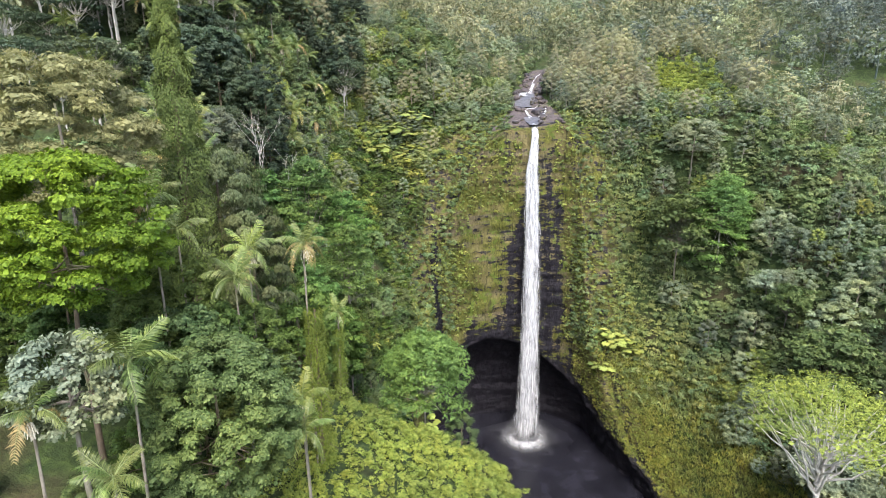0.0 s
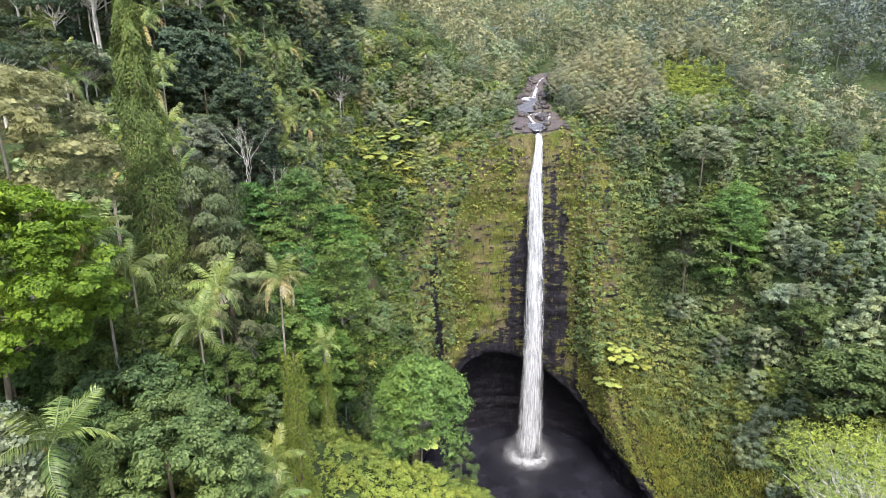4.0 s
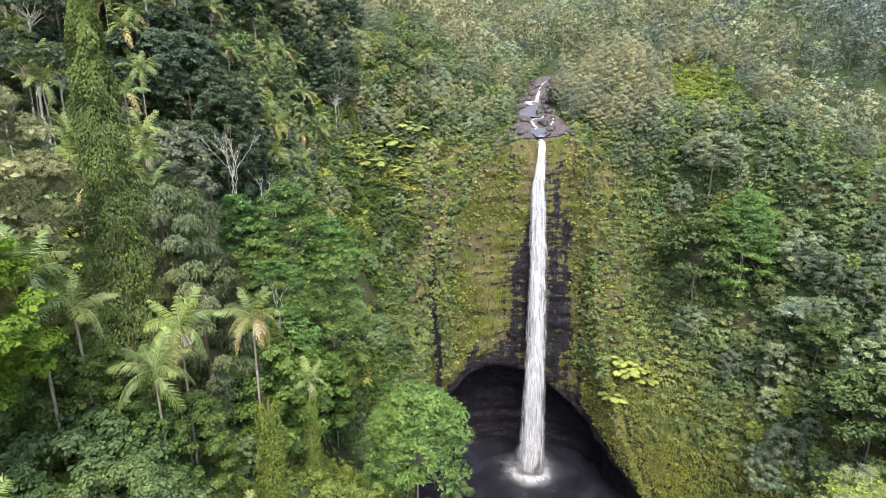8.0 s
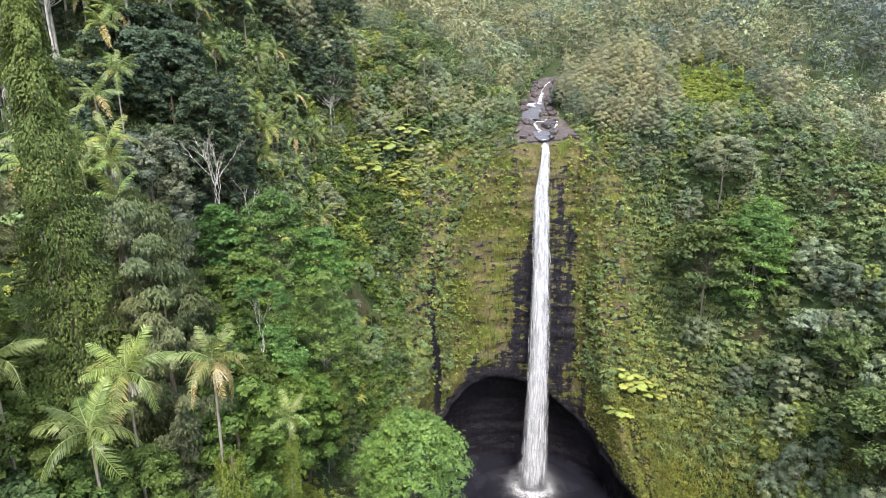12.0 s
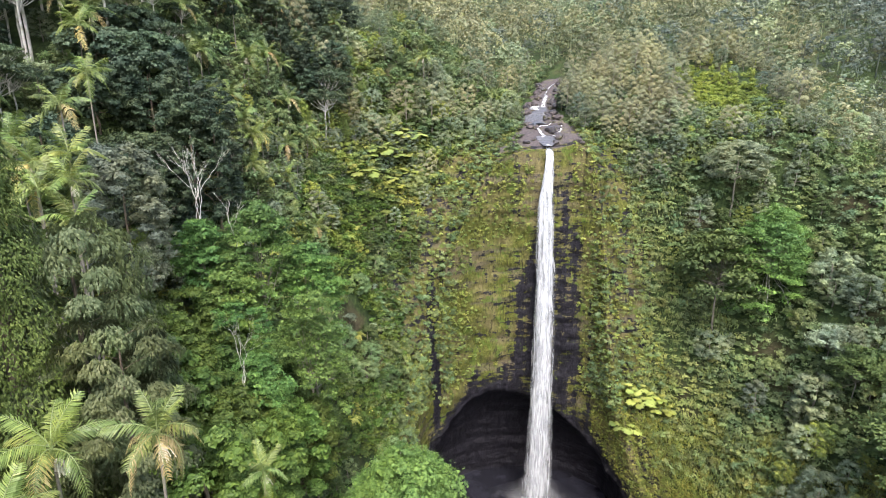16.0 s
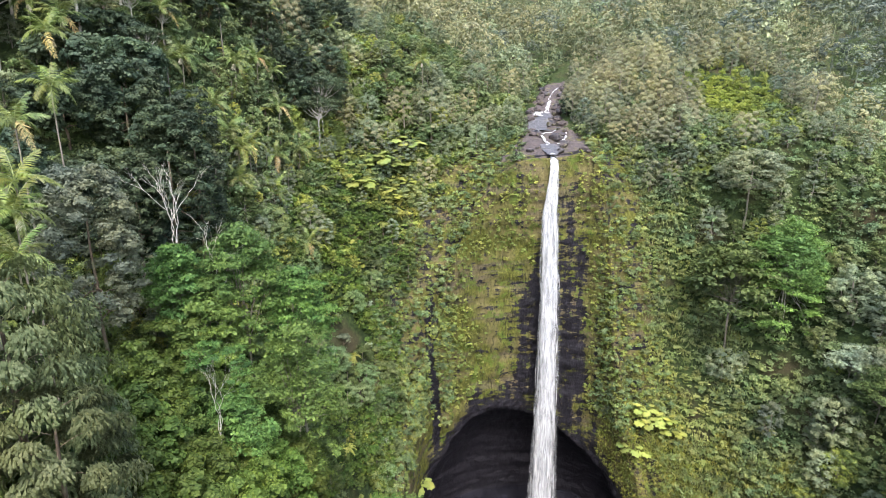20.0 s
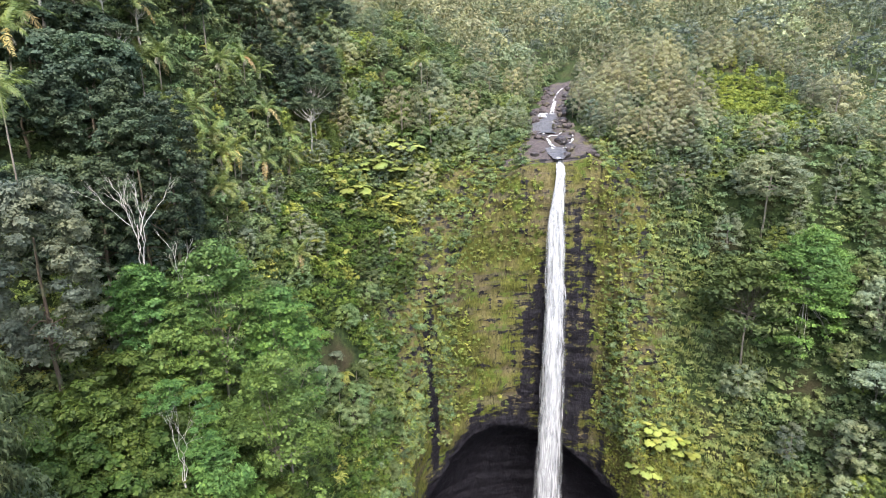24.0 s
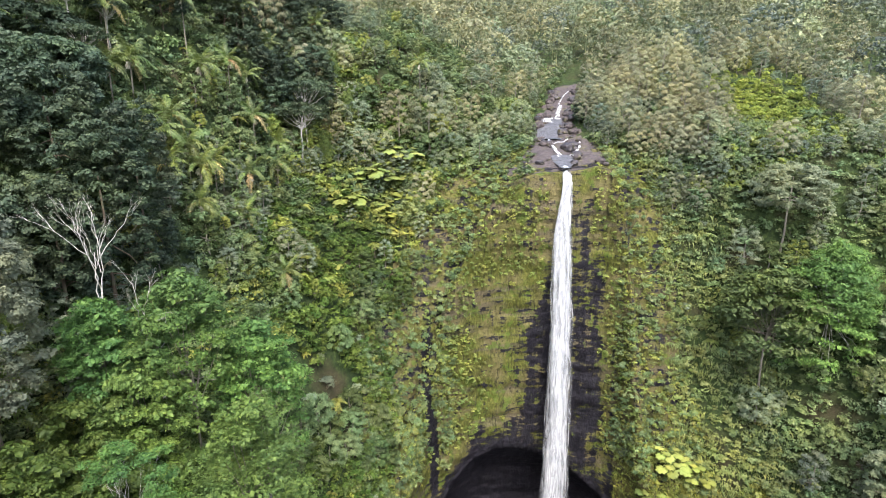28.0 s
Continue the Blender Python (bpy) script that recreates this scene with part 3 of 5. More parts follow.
def layered_tree(label, leaf, bark, high, wide, seed, pads=40, per=36, size=0.6, name="umbrella_tree", dome=0.5, start=0.7, apart=False, thick=0.006, inner=10, every=3):
    """An umbrella tree: pale forking limbs that carry flat layers of feathery leaves. dome: depth of the crown against its width."""
    rng = np.random.default_rng(seed)
    top = thing(name, label, "tree")
    fork = high * start
    pieces = [tube(bend((0, 0, -2), (0.2, 0.1, fork), 0, 6, 0.1, rng), np.linspace(2.4, 1.8, 6) * thick * high, 7)]
    discs = []
    for i in range(pads):
        a = i * 2.4 + rng.uniform(-0.3, 0.3)
        q = np.sqrt((i + 0.5) / pads)
        drop = wide * dome * (0.55 * q**2 + 0.9 * rng.random() ** 1.5 * (0.35 + 0.65 * q))
        tip = np.array([wide * 0.84 * q * np.cos(a), wide * 0.84 * q * np.sin(a), high - 0.3 - drop])
        discs.append((*tip, wide * rng.uniform(0.2, 0.33), rng.uniform(0.16, 0.3)))
        if i % every == 0:
            pieces.append(tube(bend((0, 0, fork * rng.uniform(0.8, 1.0)), tip - (0, 0, 0.2), -wide * 0.05, 7, wide * 0.02, rng), np.linspace(1.0, 0.22, 7) * thick * high, 5))
    limbs_of(top, pieces, bark, apart)
    part_of("crown", mesh_of("crown", *on_blobs(discs, per, size, up=0.7, fill=0.35, low=-0.6, aspect=0.42, rng=rng, spread=0.4, inner=inner), leaf), top)
    return top


def weeping_tree(label, leaf, bark, high, wide, seed, sprays=60, per=110, name="ironwood_tree", size=0.75):
    """An ironwood: plumes of long drooping needles round an upright trunk."""
    rng = np.random.default_rng(seed)
    top = thing(name, label, "tree")
    part_of("trunk", mesh_of("trunk", *tube(bend((0, 0, -2), (0.3, 0, high * 0.93), 0, 8, 0.15, rng), np.linspace(0.02, 0.003, 8) * high, 7), bark, shade=True), top)
    pos, along, limbs = [], [], []
    for i in range(sprays):
        q = (i + 0.5) / sprays
        a = i * 2.4 + rng.uniform(-0.3, 0.3)
        z = high * (0.22 + 0.78 * q)
        reach = wide * (0.35 + 0.65 * np.sin(np.pi * min(1, (1 - q) * 0.8 + 0.12))) * rng.uniform(0.75, 1.1)
        tip = np.array([reach * np.cos(a), reach * np.sin(a), z])
        limbs.append(tube(bend((0, 0, z - reach * 0.3), tip, reach * 0.12, 5), np.linspace(0.05, 0.012, 5), 4))
        r = wide * rng.uniform(0.2, 0.34)
        d = rng.normal(size=(per, 3))
        d /= np.linalg.norm(d, axis=1)[:, None]
        d[:, 2] = np.abs(d[:, 2]) * 0.9 - 0.25
        pos.append(tip + d * r * (0.6 + 0.4 * rng.random((per, 1))))
        along.append(np.column_stack([d[:, 0] * 0.5, d[:, 1] * 0.5, -0.9 + 0.5 * d[:, 2]]) + rng.normal(0, 0.2, (per, 3)))
    pos, along = np.vstack(pos), np.vstack(along)
    nor = np.column_stack([pos[:, 0], pos[:, 1], np.full(len(pos), wide * 0.4)]) + rng.normal(0, wide * 0.2, pos.shape)
    for p in limbs[::4]:
        part_of("limb", mesh_of("limb", *p, bark, shade=True), top)
    part_of("crown", mesh_of("crown", *leaves(pos, nor, size * rng.uniform(0.7, 1.4, len(pos)), 0.26, rng, along, 0.2), leaf), top)
    return top


def frond_mesh(seed, length, width, droop, leaf, stem, pairs=26):
    """One feather leaf: an arching midrib with leaflets on both sides, along +x."""
    rng = np.random.default_rng(seed)
    t = np.linspace(0, 1, 12)
    rib = np.column_stack([length * (t - 0.16 * droop * t**2), np.zeros(12), length * (0.42 * t - droop * 0.75 * t**2)])
    pieces = [tube(rib, np.linspace(0.05, 0.012, 12), 4)]
    s = np.linspace(0.10, 1.0, pairs)
    px = np.column_stack([np.interp(s, t, rib[:, k]) for k in range(3)])
    tang = np.column_stack([np.interp(s, t, np.gradient(rib[:, k])) for k in range(3)])
    tang /= np.linalg.norm(tang, axis=1)[:, None]
    for sgn in (-1, 1):
        reach = width * np.sin(np.pi * (0.12 + 0.80 * s)) ** 0.7 * rng.uniform(0.85, 1.1, pairs)
        d = tang * 0.55 + np.array([0, sgn, 0]) + np.column_stack([np.zeros(pairs), np.zeros(pairs), -0.35 + 0.25 * rng.normal(size=pairs)])
        d /= np.linalg.norm(d, axis=1)[:, None]
        mid, end = px + d * reach[:, None] * 0.55, px + d * reach[:, None] - np.array([0, 0, 0.28]) * reach[:, None]
        w = tang * (length / pairs * 0.72)
        v = np.stack([px - w * 0.3, px + w * 0.3, mid + w * 0.55, end + w * 0.1, end - w * 0.1, mid - w * 0.55], 1).reshape(-1, 3)
        k = np.arange(pairs)[:, None] * 6
        f = np.vstack([k + np.array([0, 1, 2, 5]), k + np.array([5, 2, 3, 4])])
        pieces.append((v, f))
    v, f = join(pieces)
    me = mesh_of("frond", v, f, [stem, leaf])
    idx = np.ones(len(f), np.int32)
    idx[: 11 * 4] = 0
    me.polygons.foreach_set("material_index", idx)
    return me


FRONDS = [frond_mesh(40 + i, 4.2, 1.05, dr, M_PALM, M_SHAFT) for i, dr in enumerate((0.45, 0.75, 1.05, 1.35))]
OLD_FROND = frond_mesh(50, 4.0, 0.95, 1.5, M_PALM_OLD, M_SHAFT)


def palm(label, high, seed, fronds=13, old=1, flower=True, lean=0.0, name="palm_tree", scale=1.0):
    """A feather palm: ringed slender trunk, green shaft, arching fronds and a pale flower cluster below them."""
    rng = np.random.default_rng(seed)
    top = thing(name, label, "palm tree")
    head = np.array([lean * high, rng.normal(0, 0.03) * high, high])
    n = 26
    pts = bend((0, 0, -2), head, 0, n)
    pts[:, 0] += lean * high * (np.linspace(0, 1, n) ** 2 - np.linspace(0, 1, n))
    rad = np.linspace(0.17, 0.10, n) * (1 + 0.06 * (np.arange(n) % 2))
    part_of("trunk", mesh_of("trunk", *tube(pts, rad, 7), M_BARK, shade=True), top)
    shaft = part_of("crownshaft", mesh_of("crownshaft", *tube(bend(head, head + (0, 0, 1.1), 0, 4), [0.15, 0.19, 0.16, 0.09], 7), M_SHAFT, shade=True), top)
    for i in range(fronds):
        a = i * 2.4 + rng.uniform(-0.25, 0.25)
        q = i / fronds
        kind = FRONDS[min(3, int(q * 4 + rng.uniform(-0.3, 0.3)) if q > 0.1 else 0)]
        if i >= fronds - old:
            kind = OLD_FROND
        f = part_of("frond", kind, top, "yellowing drooping frond" if i >= fronds - old else "")
        tilt = 52 - 75 * q + rng.normal(0, 5)
        f.matrix_basis = pose(*(head + (0, 0, 1.0 - 0.25 * q)), 0, -tilt, math.degrees(a)) @ pose(0, 0, 0, rng.normal(0, 14), 0, 0) @ Matrix.Scale(scale * rng.uniform(0.85, 1.1), 4)
    if flower:
        root = head + (0.1, -0.1, 0.0)
        strands = [tube(bend(root, root + (rng.normal(0.3, 0.22), rng.normal(-0.3, 0.22), rng.uniform(-1.3, -0.5)), 0.3, 4), np.linspace(0.07, 0.035, 4), 4) for _ in range(24)]
        part_of("flower_spray", mesh_of("flower_spray", *join(strands), M_FLOWER), shaft, "cream hanging flower stalks")
    return top


def giant_leaf_mesh(seed, wide, leaf, lobes=7):
    """A round lobed leaf on its stalk, dished, along +x."""
    rng = np.random.default_rng(seed)
    n = lobes * 4
    a = np.linspace(-2.7, 2.7, n)
    r = wide * (0.78 + 0.2 * np.abs(np.cos(a * lobes / 5.4 * np.pi)) + 0.05 * rng.normal(size=n))
    rim = np.column_stack([r * np.cos(a) + wide * 1.1, r * np.sin(a), -0.22 * r + 0.05 * rng.normal(size=n)])
    mid = np.column_stack([0.5 * r * np.cos(a) + wide * 1.1, 0.5 * r * np.sin(a), 0.02 * r])
    core = np.repeat([[wide * 1.1, 0, -0.08 * wide]], n, 0)
    v = np.vstack([core, mid, rim])
    stalk = tube(bend((0, 0, 0), (wide * 1.1, 0, -0.08 * wide), wide * 0.2, 4), [0.06, 0.05, 0.045, 0.04], 4)
    return mesh_of("leaf", *join([(v, grid_faces(3, n)), stalk]), leaf, shade=True)


GIANT = [giant_leaf_mesh(60 + i, 0.85, M_YELLOW) for i in range(2)] + [giant_leaf_mesh(62, 0.9, M_FERN)]


def giant_leaf_plant(label, seed, count=13, spread=1.0, kinds=(0, 1), name="giant_leaf_plant"):
    rng = np.random.default_rng(seed)
    top = thing(name, label, "plant")
    stem = [tube(bend((0, 0, -0.6), (rng.normal(0, 0.5), rng.normal(0, 0.5), 1.0 * spread), 0, 5, 0.05, rng), np.linspace(0.14, 0.07, 5), 5) for _ in range(3)]
    part_of("stem", mesh_of("stem", *join(stem), M_SHAFT, shade=True), top)
    for i in range(count):
        a, q = i * 2.4, np.sqrt((i + 0.4) / count)
        leaf = part_of("leaf", GIANT[kinds[i % len(kinds)]], top)
        leaf.matrix_basis = pose(q * 1.3 * spread * np.cos(a), q * 1.3 * spread * np.sin(a), 1.5 * spread - 0.9 * q * spread + rng.normal(0, 0.1), rng.normal(0, 12), -25 + 45 * q, math.degrees(a) + rng.normal(0, 15)) @ Matrix.Scale(spread * rng.uniform(0.75, 1.2), 4)
    return top


def fern_rosette(seed, length, leaf, count=11, steps=15):
    """A rosette of arching feather leaves as arrays."""
    rng = np.random.default_rng(seed)
    pos, nor, along = [], [], []
    for i in range(count):
        a = i * 2.4 + rng.uniform(-0.3, 0.3)
        e = rng.uniform(0.25, 0.75)
        for s in np.linspace(0.12, 1, steps):
            c = np.array([np.cos(a) * length * s, np.sin(a) * length * s, length * (e * s - 0.75 * s * s)])
            side = np.array([-np.sin(a), np.cos(a), -0.25])
            for sgn in (-1, 1):
                pos.append(c + sgn * side * length * 0.17 * (1.1 - s))
                along.append(side * sgn)
                nor.append([np.cos(a) * 0.3, np.sin(a) * 0.3, 1])
    pos = np.array(pos)
    return leaves(pos, np.array(nor) + rng.normal(0, 0.15, pos.shape), length * 0.24 * rng.uniform(0.8, 1.2, len(pos)), 0.3, rng, np.array(along))


def tree_fern(label, high, seed, length=2.2, leaf=M_FERN, name="tree_fern"):
    top = thing(name, label, "tree fern")
    part_of("trunk", mesh_of("trunk", *tube(bend((0, 0, -1), (0, 0, high), 0, 5, 0.04, np.random.default_rng(seed)), np.linspace(0.18, 0.13, 5), 6), M_BROWN, shade=True), top)
    v, f = fern_rosette(seed, length, leaf, 14)
    part_of("crown", mesh_of("crown", v + (0, 0, high), f, leaf), top)
    return top


def shrub(label, leaf, wide, high, seed, clumps=7, per=48, size=0.45, name="shrub"):
    rng = np.random.default_rng(seed)
    top = thing(name, label, "shrub")
    blobs = [(rng.normal(0, 0.45) * wide, rng.normal(0, 0.45) * wide, high * rng.uniform(0.35, 0.85), wide * rng.uniform(0.35, 0.6), 0.8) for _ in range(clumps)]
    stems = [tube(bend((0, 0, -0.8), b[:3], 0, 4), np.linspace(0.07, 0.02, 4), 4) for b in blobs]
    part_of("stem", mesh_of("stem", *join(stems), M_BROWN), top)
    part_of("foliage", mesh_of("foliage", *on_blobs(blobs, per, size, rng=rng), leaf), top)
    return top


def bare_tree(label, bark, high, wide, seed, limbs=5, name="bare_tree", leaf=None, up=0.75, fork=0.3, reach=0.36, splits=3, thick=1.0):
    """A pale leafless tree: forks that split again into fine twigs."""
    rng = np.random.default_rng(seed)
    top = thing(name, label, "tree")
    base = [tube(bend((0, 0, -2), (0, 0, high * fork), 0, 5, 0.05, rng), np.linspace(0.012, 0.009, 5) * high * thick, 7)]
    part_of("trunk", mesh_of("trunk", *join(base), bark, shade=True), top)
    tips = []

    def grow(p, d, length, r, depth, out):
        q = p + d * length
        out.append(tube(bend(p, q, length * 0.04, 5, length * 0.035, rng), np.linspace(r, r * 0.55, 5), 5))
        if depth == 0:
            tips.append(q)
            return
        for _ in range(splits):
            e = d + rng.normal(0, 0.42, 3) + np.array([0, 0, up * 0.2])
            e[:2] += q[:2] / wide * 0.35
            grow(q if rng.random() > 0.3 else p + d * length * 0.7, e / np.linalg.norm(e), length * rng.uniform(0.5, 0.72), r * 0.52, depth - 1, out)

    for i in range(limbs):
        a = i * 2 * np.pi / limbs + rng.uniform(-0.4, 0.4)
        d = np.array([np.cos(a) * wide / high, np.sin(a) * wide / high, up])
        out = []
        grow(np.array([0, 0, high * fork * rng.uniform(0.85, 1.0)]), d / np.linalg.norm(d), high * reach, 0.0042 * high * thick, 3, out)
        part_of("limb", mesh_of("limb", *join(out), bark, shade=True), top)
    if leaf:
        pads = [(*t, wide * 0.13, 0.3) for t in tips[:: max(1, len(tips) // 90)]]
        part_of("crown", mesh_of("crown", *on_blobs(pads, 42, 0.34, up=0.7, fill=0.7, low=-0.9, aspect=0.4, rng=rng), leaf), top)
    return top


def column_tree(label, leaf, bark, high, wide, seed, count=6500, size=0.42, name="vine_covered_pine", taper=0.85, branches=26):
    """A tall narrow trunk wrapped all the way up in climbers."""
    rng = np.random.default_rng(seed)
    top = thing(name, label, "tree")
    part_of("trunk", mesh_of("trunk", *tube(bend((0, 0, -2), (0.2, 0, high), 0, 9, 0.05, rng), np.linspace(0.016, 0.003, 9) * high + 0.05, 7), bark, shade=True), top)
    q = rng.random(count) ** 0.85
    a = rng.uniform(0, 2 * np.pi, count)
    lump = 0.8 + 0.2 * np.sin(q * high * 1.1 + np.sin(a * 2) * 1.3 + seed) * np.sin(a * 3 + q * 9) + 0.3 * rough(a * 2.5, q * high, 1.7, seed, 2)
    r = wide * (1 - taper * q) * lump * (1.08 - 0.5 * rng.random(count) ** 2) + 0.12
    pos = np.column_stack([r * np.cos(a), r * np.sin(a), q * high])
    out = np.column_stack([np.cos(a), np.sin(a), np.full(count, 0.55)])
    along = np.column_stack([np.cos(a) * 0.5, np.sin(a) * 0.5, rng.normal(-0.3, 0.6, count)])
    part_of("climber_leaves", mesh_of("climber_leaves", *leaves(pos, out + rng.normal(0, 0.35, out.shape), size * rng.uniform(0.6, 1.3, count), 0.5, rng, along), leaf), top, "dense climbing leaves")
    hang = []
    for i in range(branches):
        z, b = high * rng.uniform(0.12, 0.95), rng.uniform(0, 6.28)
        rr = wide * (1 - taper * z / high) * 1.05
        hang.append(tube(bend((rr * 0.3 * np.cos(b), rr * 0.3 * np.sin(b), z), (rr * 1.25 * np.cos(b), rr * 1.25 * np.sin(b), z + rng.uniform(-1.2, 0.5)), 0.3, 5), np.linspace(0.05, 0.01, 5), 4))
    for p in hang:
        part_of("branch", mesh_of("branch", *p, bark, shade=True), top)
    return top


# ---- the ground ----
gx = np.concatenate([np.arange(-420, -90, 10), np.arange(-90, 165, 1.5), np.arange(165, 520, 10)])
gy = np.concatenate([np.arange(-150, 20, 6), np.arange(20, 300, 1.5), np.arange(300, 330, 4), np.arange(330, 960, 12)])
GX, GY = np.meshgrid(gx, gy)
GZ = ground_at(GX, GY) + 0.35 * rough(GX, GY, 2.7, 21, 2)
gd, gnum = from_foot(GX, GY)
hole = ((gnum[:, 2] > 0.4) & (gd > -3.5) & (gd < gnum[:, 2] + 4.5)).reshape(GX.shape)
gf = grid_faces(len(gy), len(gx))
gf = gf[~hole.ravel()[gf].all(axis=1)]
ground = new("ground", mesh_of("ground", np.column_stack([GX.ravel(), GY.ravel(), GZ.ravel()]), gf, M_GROUND, shade=True))
tagged(ground, "steep forested gorge ground with leaf litter and low green growth", "ground", kind="structure")


# ---- the rock wall behind the falls, with its cave ----
def build_cliff():
    lo, hi = 60, 160
    rows = RIM[lo : hi + 1]
    along = np.concatenate([[0], np.cumsum(np.hypot(*np.diff(rows[:, :2], axis=0).T))])
    s = np.arange(0, along[-1], 0.55)
    col = np.column_stack([np.interp(s, along, rows[:, k]) for k in range(6)])
    out = np.column_stack([np.interp(s, along, RIM_OUT[lo : hi + 1, k]) for k in range(2)])
    out /= np.linalg.norm(out, axis=1)[:, None]
    nz, nt = 190, 30
    q = np.linspace(0, 1, nz)[:, None]
    wall, cave, arch = col[None, :, 2], col[None, :, 4], col[None, :, 5]
    z = -7 + (wall + 7) * q
    in_arch = np.clip(z / np.maximum(arch, 1), 0, 1)
    d = np.where(cave > 0.3, cave * np.sqrt(np.maximum(0, 1 - in_arch**2.2)), 0)
    S = np.broadcast_to(s[None], z.shape)
    relief = 1.3 * rough(S, z * 0.16, 5.5, 31, 3) + 0.7 * rough(S * 0.35, z, 3.2, 37, 3) + 0.35 * rough(S, z * 0.6, 1.3, 41, 2)
    step = 0.9 * np.abs(rough(S * 0.25 + 3, z, 7, 43, 2))
    fade = smooth(0, 0.06, 1 - q)
    d = d - 0.9 - (relief + step) * (0.35 + 0.65 * fade)
    t = np.linspace(0.02, 1, nt)[:, None] ** 1.4
    d2 = -0.4 + t * (cave + 9)
    x2, y2 = col[None, :, 0] + out[None, :, 0] * d2, col[None, :, 1] + out[None, :, 1] * d2
    z2 = ground_at(x2, y2)
    z2 = wall * (1 - smooth(1.0, 3.6, d2)) + z2 * smooth(1.0, 3.6, d2) + 0.25 * rough(x2, y2, 2.2, 47) * (1 - t**3)
    z2 = np.where(t > 0.93, z2 - 0.6, z2)
    X = np.vstack([col[None, :, 0] + out[None, :, 0] * d, x2])
    Y = np.vstack([col[None, :, 1] + out[None, :, 1] * d, y2])
    Z = np.vstack([z, z2])
    verts = np.column_stack([X.ravel(), Y.ravel(), Z.ravel()])
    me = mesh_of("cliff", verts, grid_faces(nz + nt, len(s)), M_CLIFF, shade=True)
    ragged = 3.0 * rough(Z, S[:1].repeat(nz + nt, 0), 9, 51, 3)
    wander = X - 36.6 + ragged * 0.7 + 2.0 * rough(X, Z, 6, 57, 2)
    left, right = 2.5 + 8.0 * smooth(106, 72, Z), 3.5 + 10.0 * smooth(120, 92, Z)
    run = smooth(-left - 2.0, -left + 2.0, wander) * smooth(right + 2.0, right - 2.0, wander) * smooth(134, 118, Z) * (0.62 + 0.38 * smooth(110, 70, Z))
    seam = 0.85 * smooth(1.9, 0.6, np.abs(X + 2.0 + 0.5 * ragged + (Z - 60) * 0.06)) * smooth(208, 201, Y - 10) * smooth(25, 40, Z)
    # blackens the cave as wet rock plus painted shade, fading out above the arch
    cave_wet_shade = smooth(13, -3, Z - np.vstack([np.broadcast_to(arch, z.shape), np.broadcast_to(arch, z2.shape)]) + ragged) * (np.vstack([np.broadcast_to(cave, z.shape), np.broadcast_to(cave, z2.shape)]) > 0.5)
    shore = smooth(6, 0, Z + ragged)
    top = np.vstack([np.zeros(z.shape), np.broadcast_to(0.12 + 0.25 * smooth(14, 6, np.abs(x2 - 38)), z2.shape)])
    wet_and_shade = np.clip(np.maximum.reduce([run * 0.5, seam, cave_wet_shade, shore, top]), 0, 1) * 0.55
    at = me.attributes.new("wet_and_shade", "FLOAT", "POINT")
    at.data.foreach_set("value", wet_and_shade.astype(np.float32).ravel())
    CLIFF_POINTS.append(np.column_stack([X.ravel(), Y.ravel(), Z.ravel(), wet_and_shade.ravel(), np.concatenate([np.zeros(z.size), np.ones(z2.size)]), np.tile(out[:, 0], nz + nt), np.tile(out[:, 1], nz + nt)]))
    return tagged(new("cliff_wall", me), "mossy olive basalt cliff with a wet undercut cave, its shade painted dark", "cliff", kind="structure")


CLIFF_POINTS = []
cliff = build_cliff()

# ---- water ----
px, py = np.meshgrid(np.arange(-40, 112, 2.0), np.arange(-150, 250, 2.0))
pool = new("water", mesh_of("water", np.column_stack([px.ravel(), py.ravel(), -5 + 0.10 * rough(px, py, 5, 61).ravel()]), grid_faces(*px.shape), M_POOL, shade=True))
tagged(pool, "dark still plunge pool at the foot of the falls", "pool", kind="structure")


def fall_shell(name, parent, mat, widths, thick, out, seed, label, side=0.0, top=130.3, foot=-4.8):
    """One sleeve of falling water; widths by height from the lip down."""
    n, m = 220, 40
    q = np.linspace(0, 1, n)
    z = top + (foot - top) * q
    fall = np.sqrt(np.clip(q, 0, 1))
    cx = np.interp(q, [0, 0.03, 0.13, 0.3, 0.5, 1], [36.1, 36.0, 35.1, 35.6, 36.2, 35.9]) + side * q
    cy = 222.6 - out * fall + 1.6 * smooth(0.03, 0.0, q)
    w = np.interp(q, [0, 0.04, 0.15, 0.35, 0.6, 0.8, 1], widths) / 2
    a = np.arange(m) * 2 * np.pi / m
    A, Q = np.meshgrid(a, q)
    r = 1 + 0.16 * rough(A * 2.5, Q * 9, 1, seed, 3) + 0.10 * rough(A * 6, Q * 30, 1, seed + 3, 2)
    X = cx[:, None] + w[:, None] * r * np.cos(A) + 0.3 * rough(A * 0, Q * 14, 1, seed + 7)
    Y = cy[:, None] + w[:, None] * thick * r * np.sin(A)
    Z = np.repeat(z[:, None], m, 1)
    edge = np.abs(np.sin(A)) ** 0.7
    ends = smooth(0, 0.01, Q) * (1 - 0.5 * smooth(0.93, 1.0, Q))
    uv = np.column_stack([edge.ravel(), ends.ravel()])
    return part_of(name, mesh_of(name, np.column_stack([X.ravel(), Y.ravel(), Z.ravel()]), grid_faces(n, m, True), mat, uv, True), parent, label)


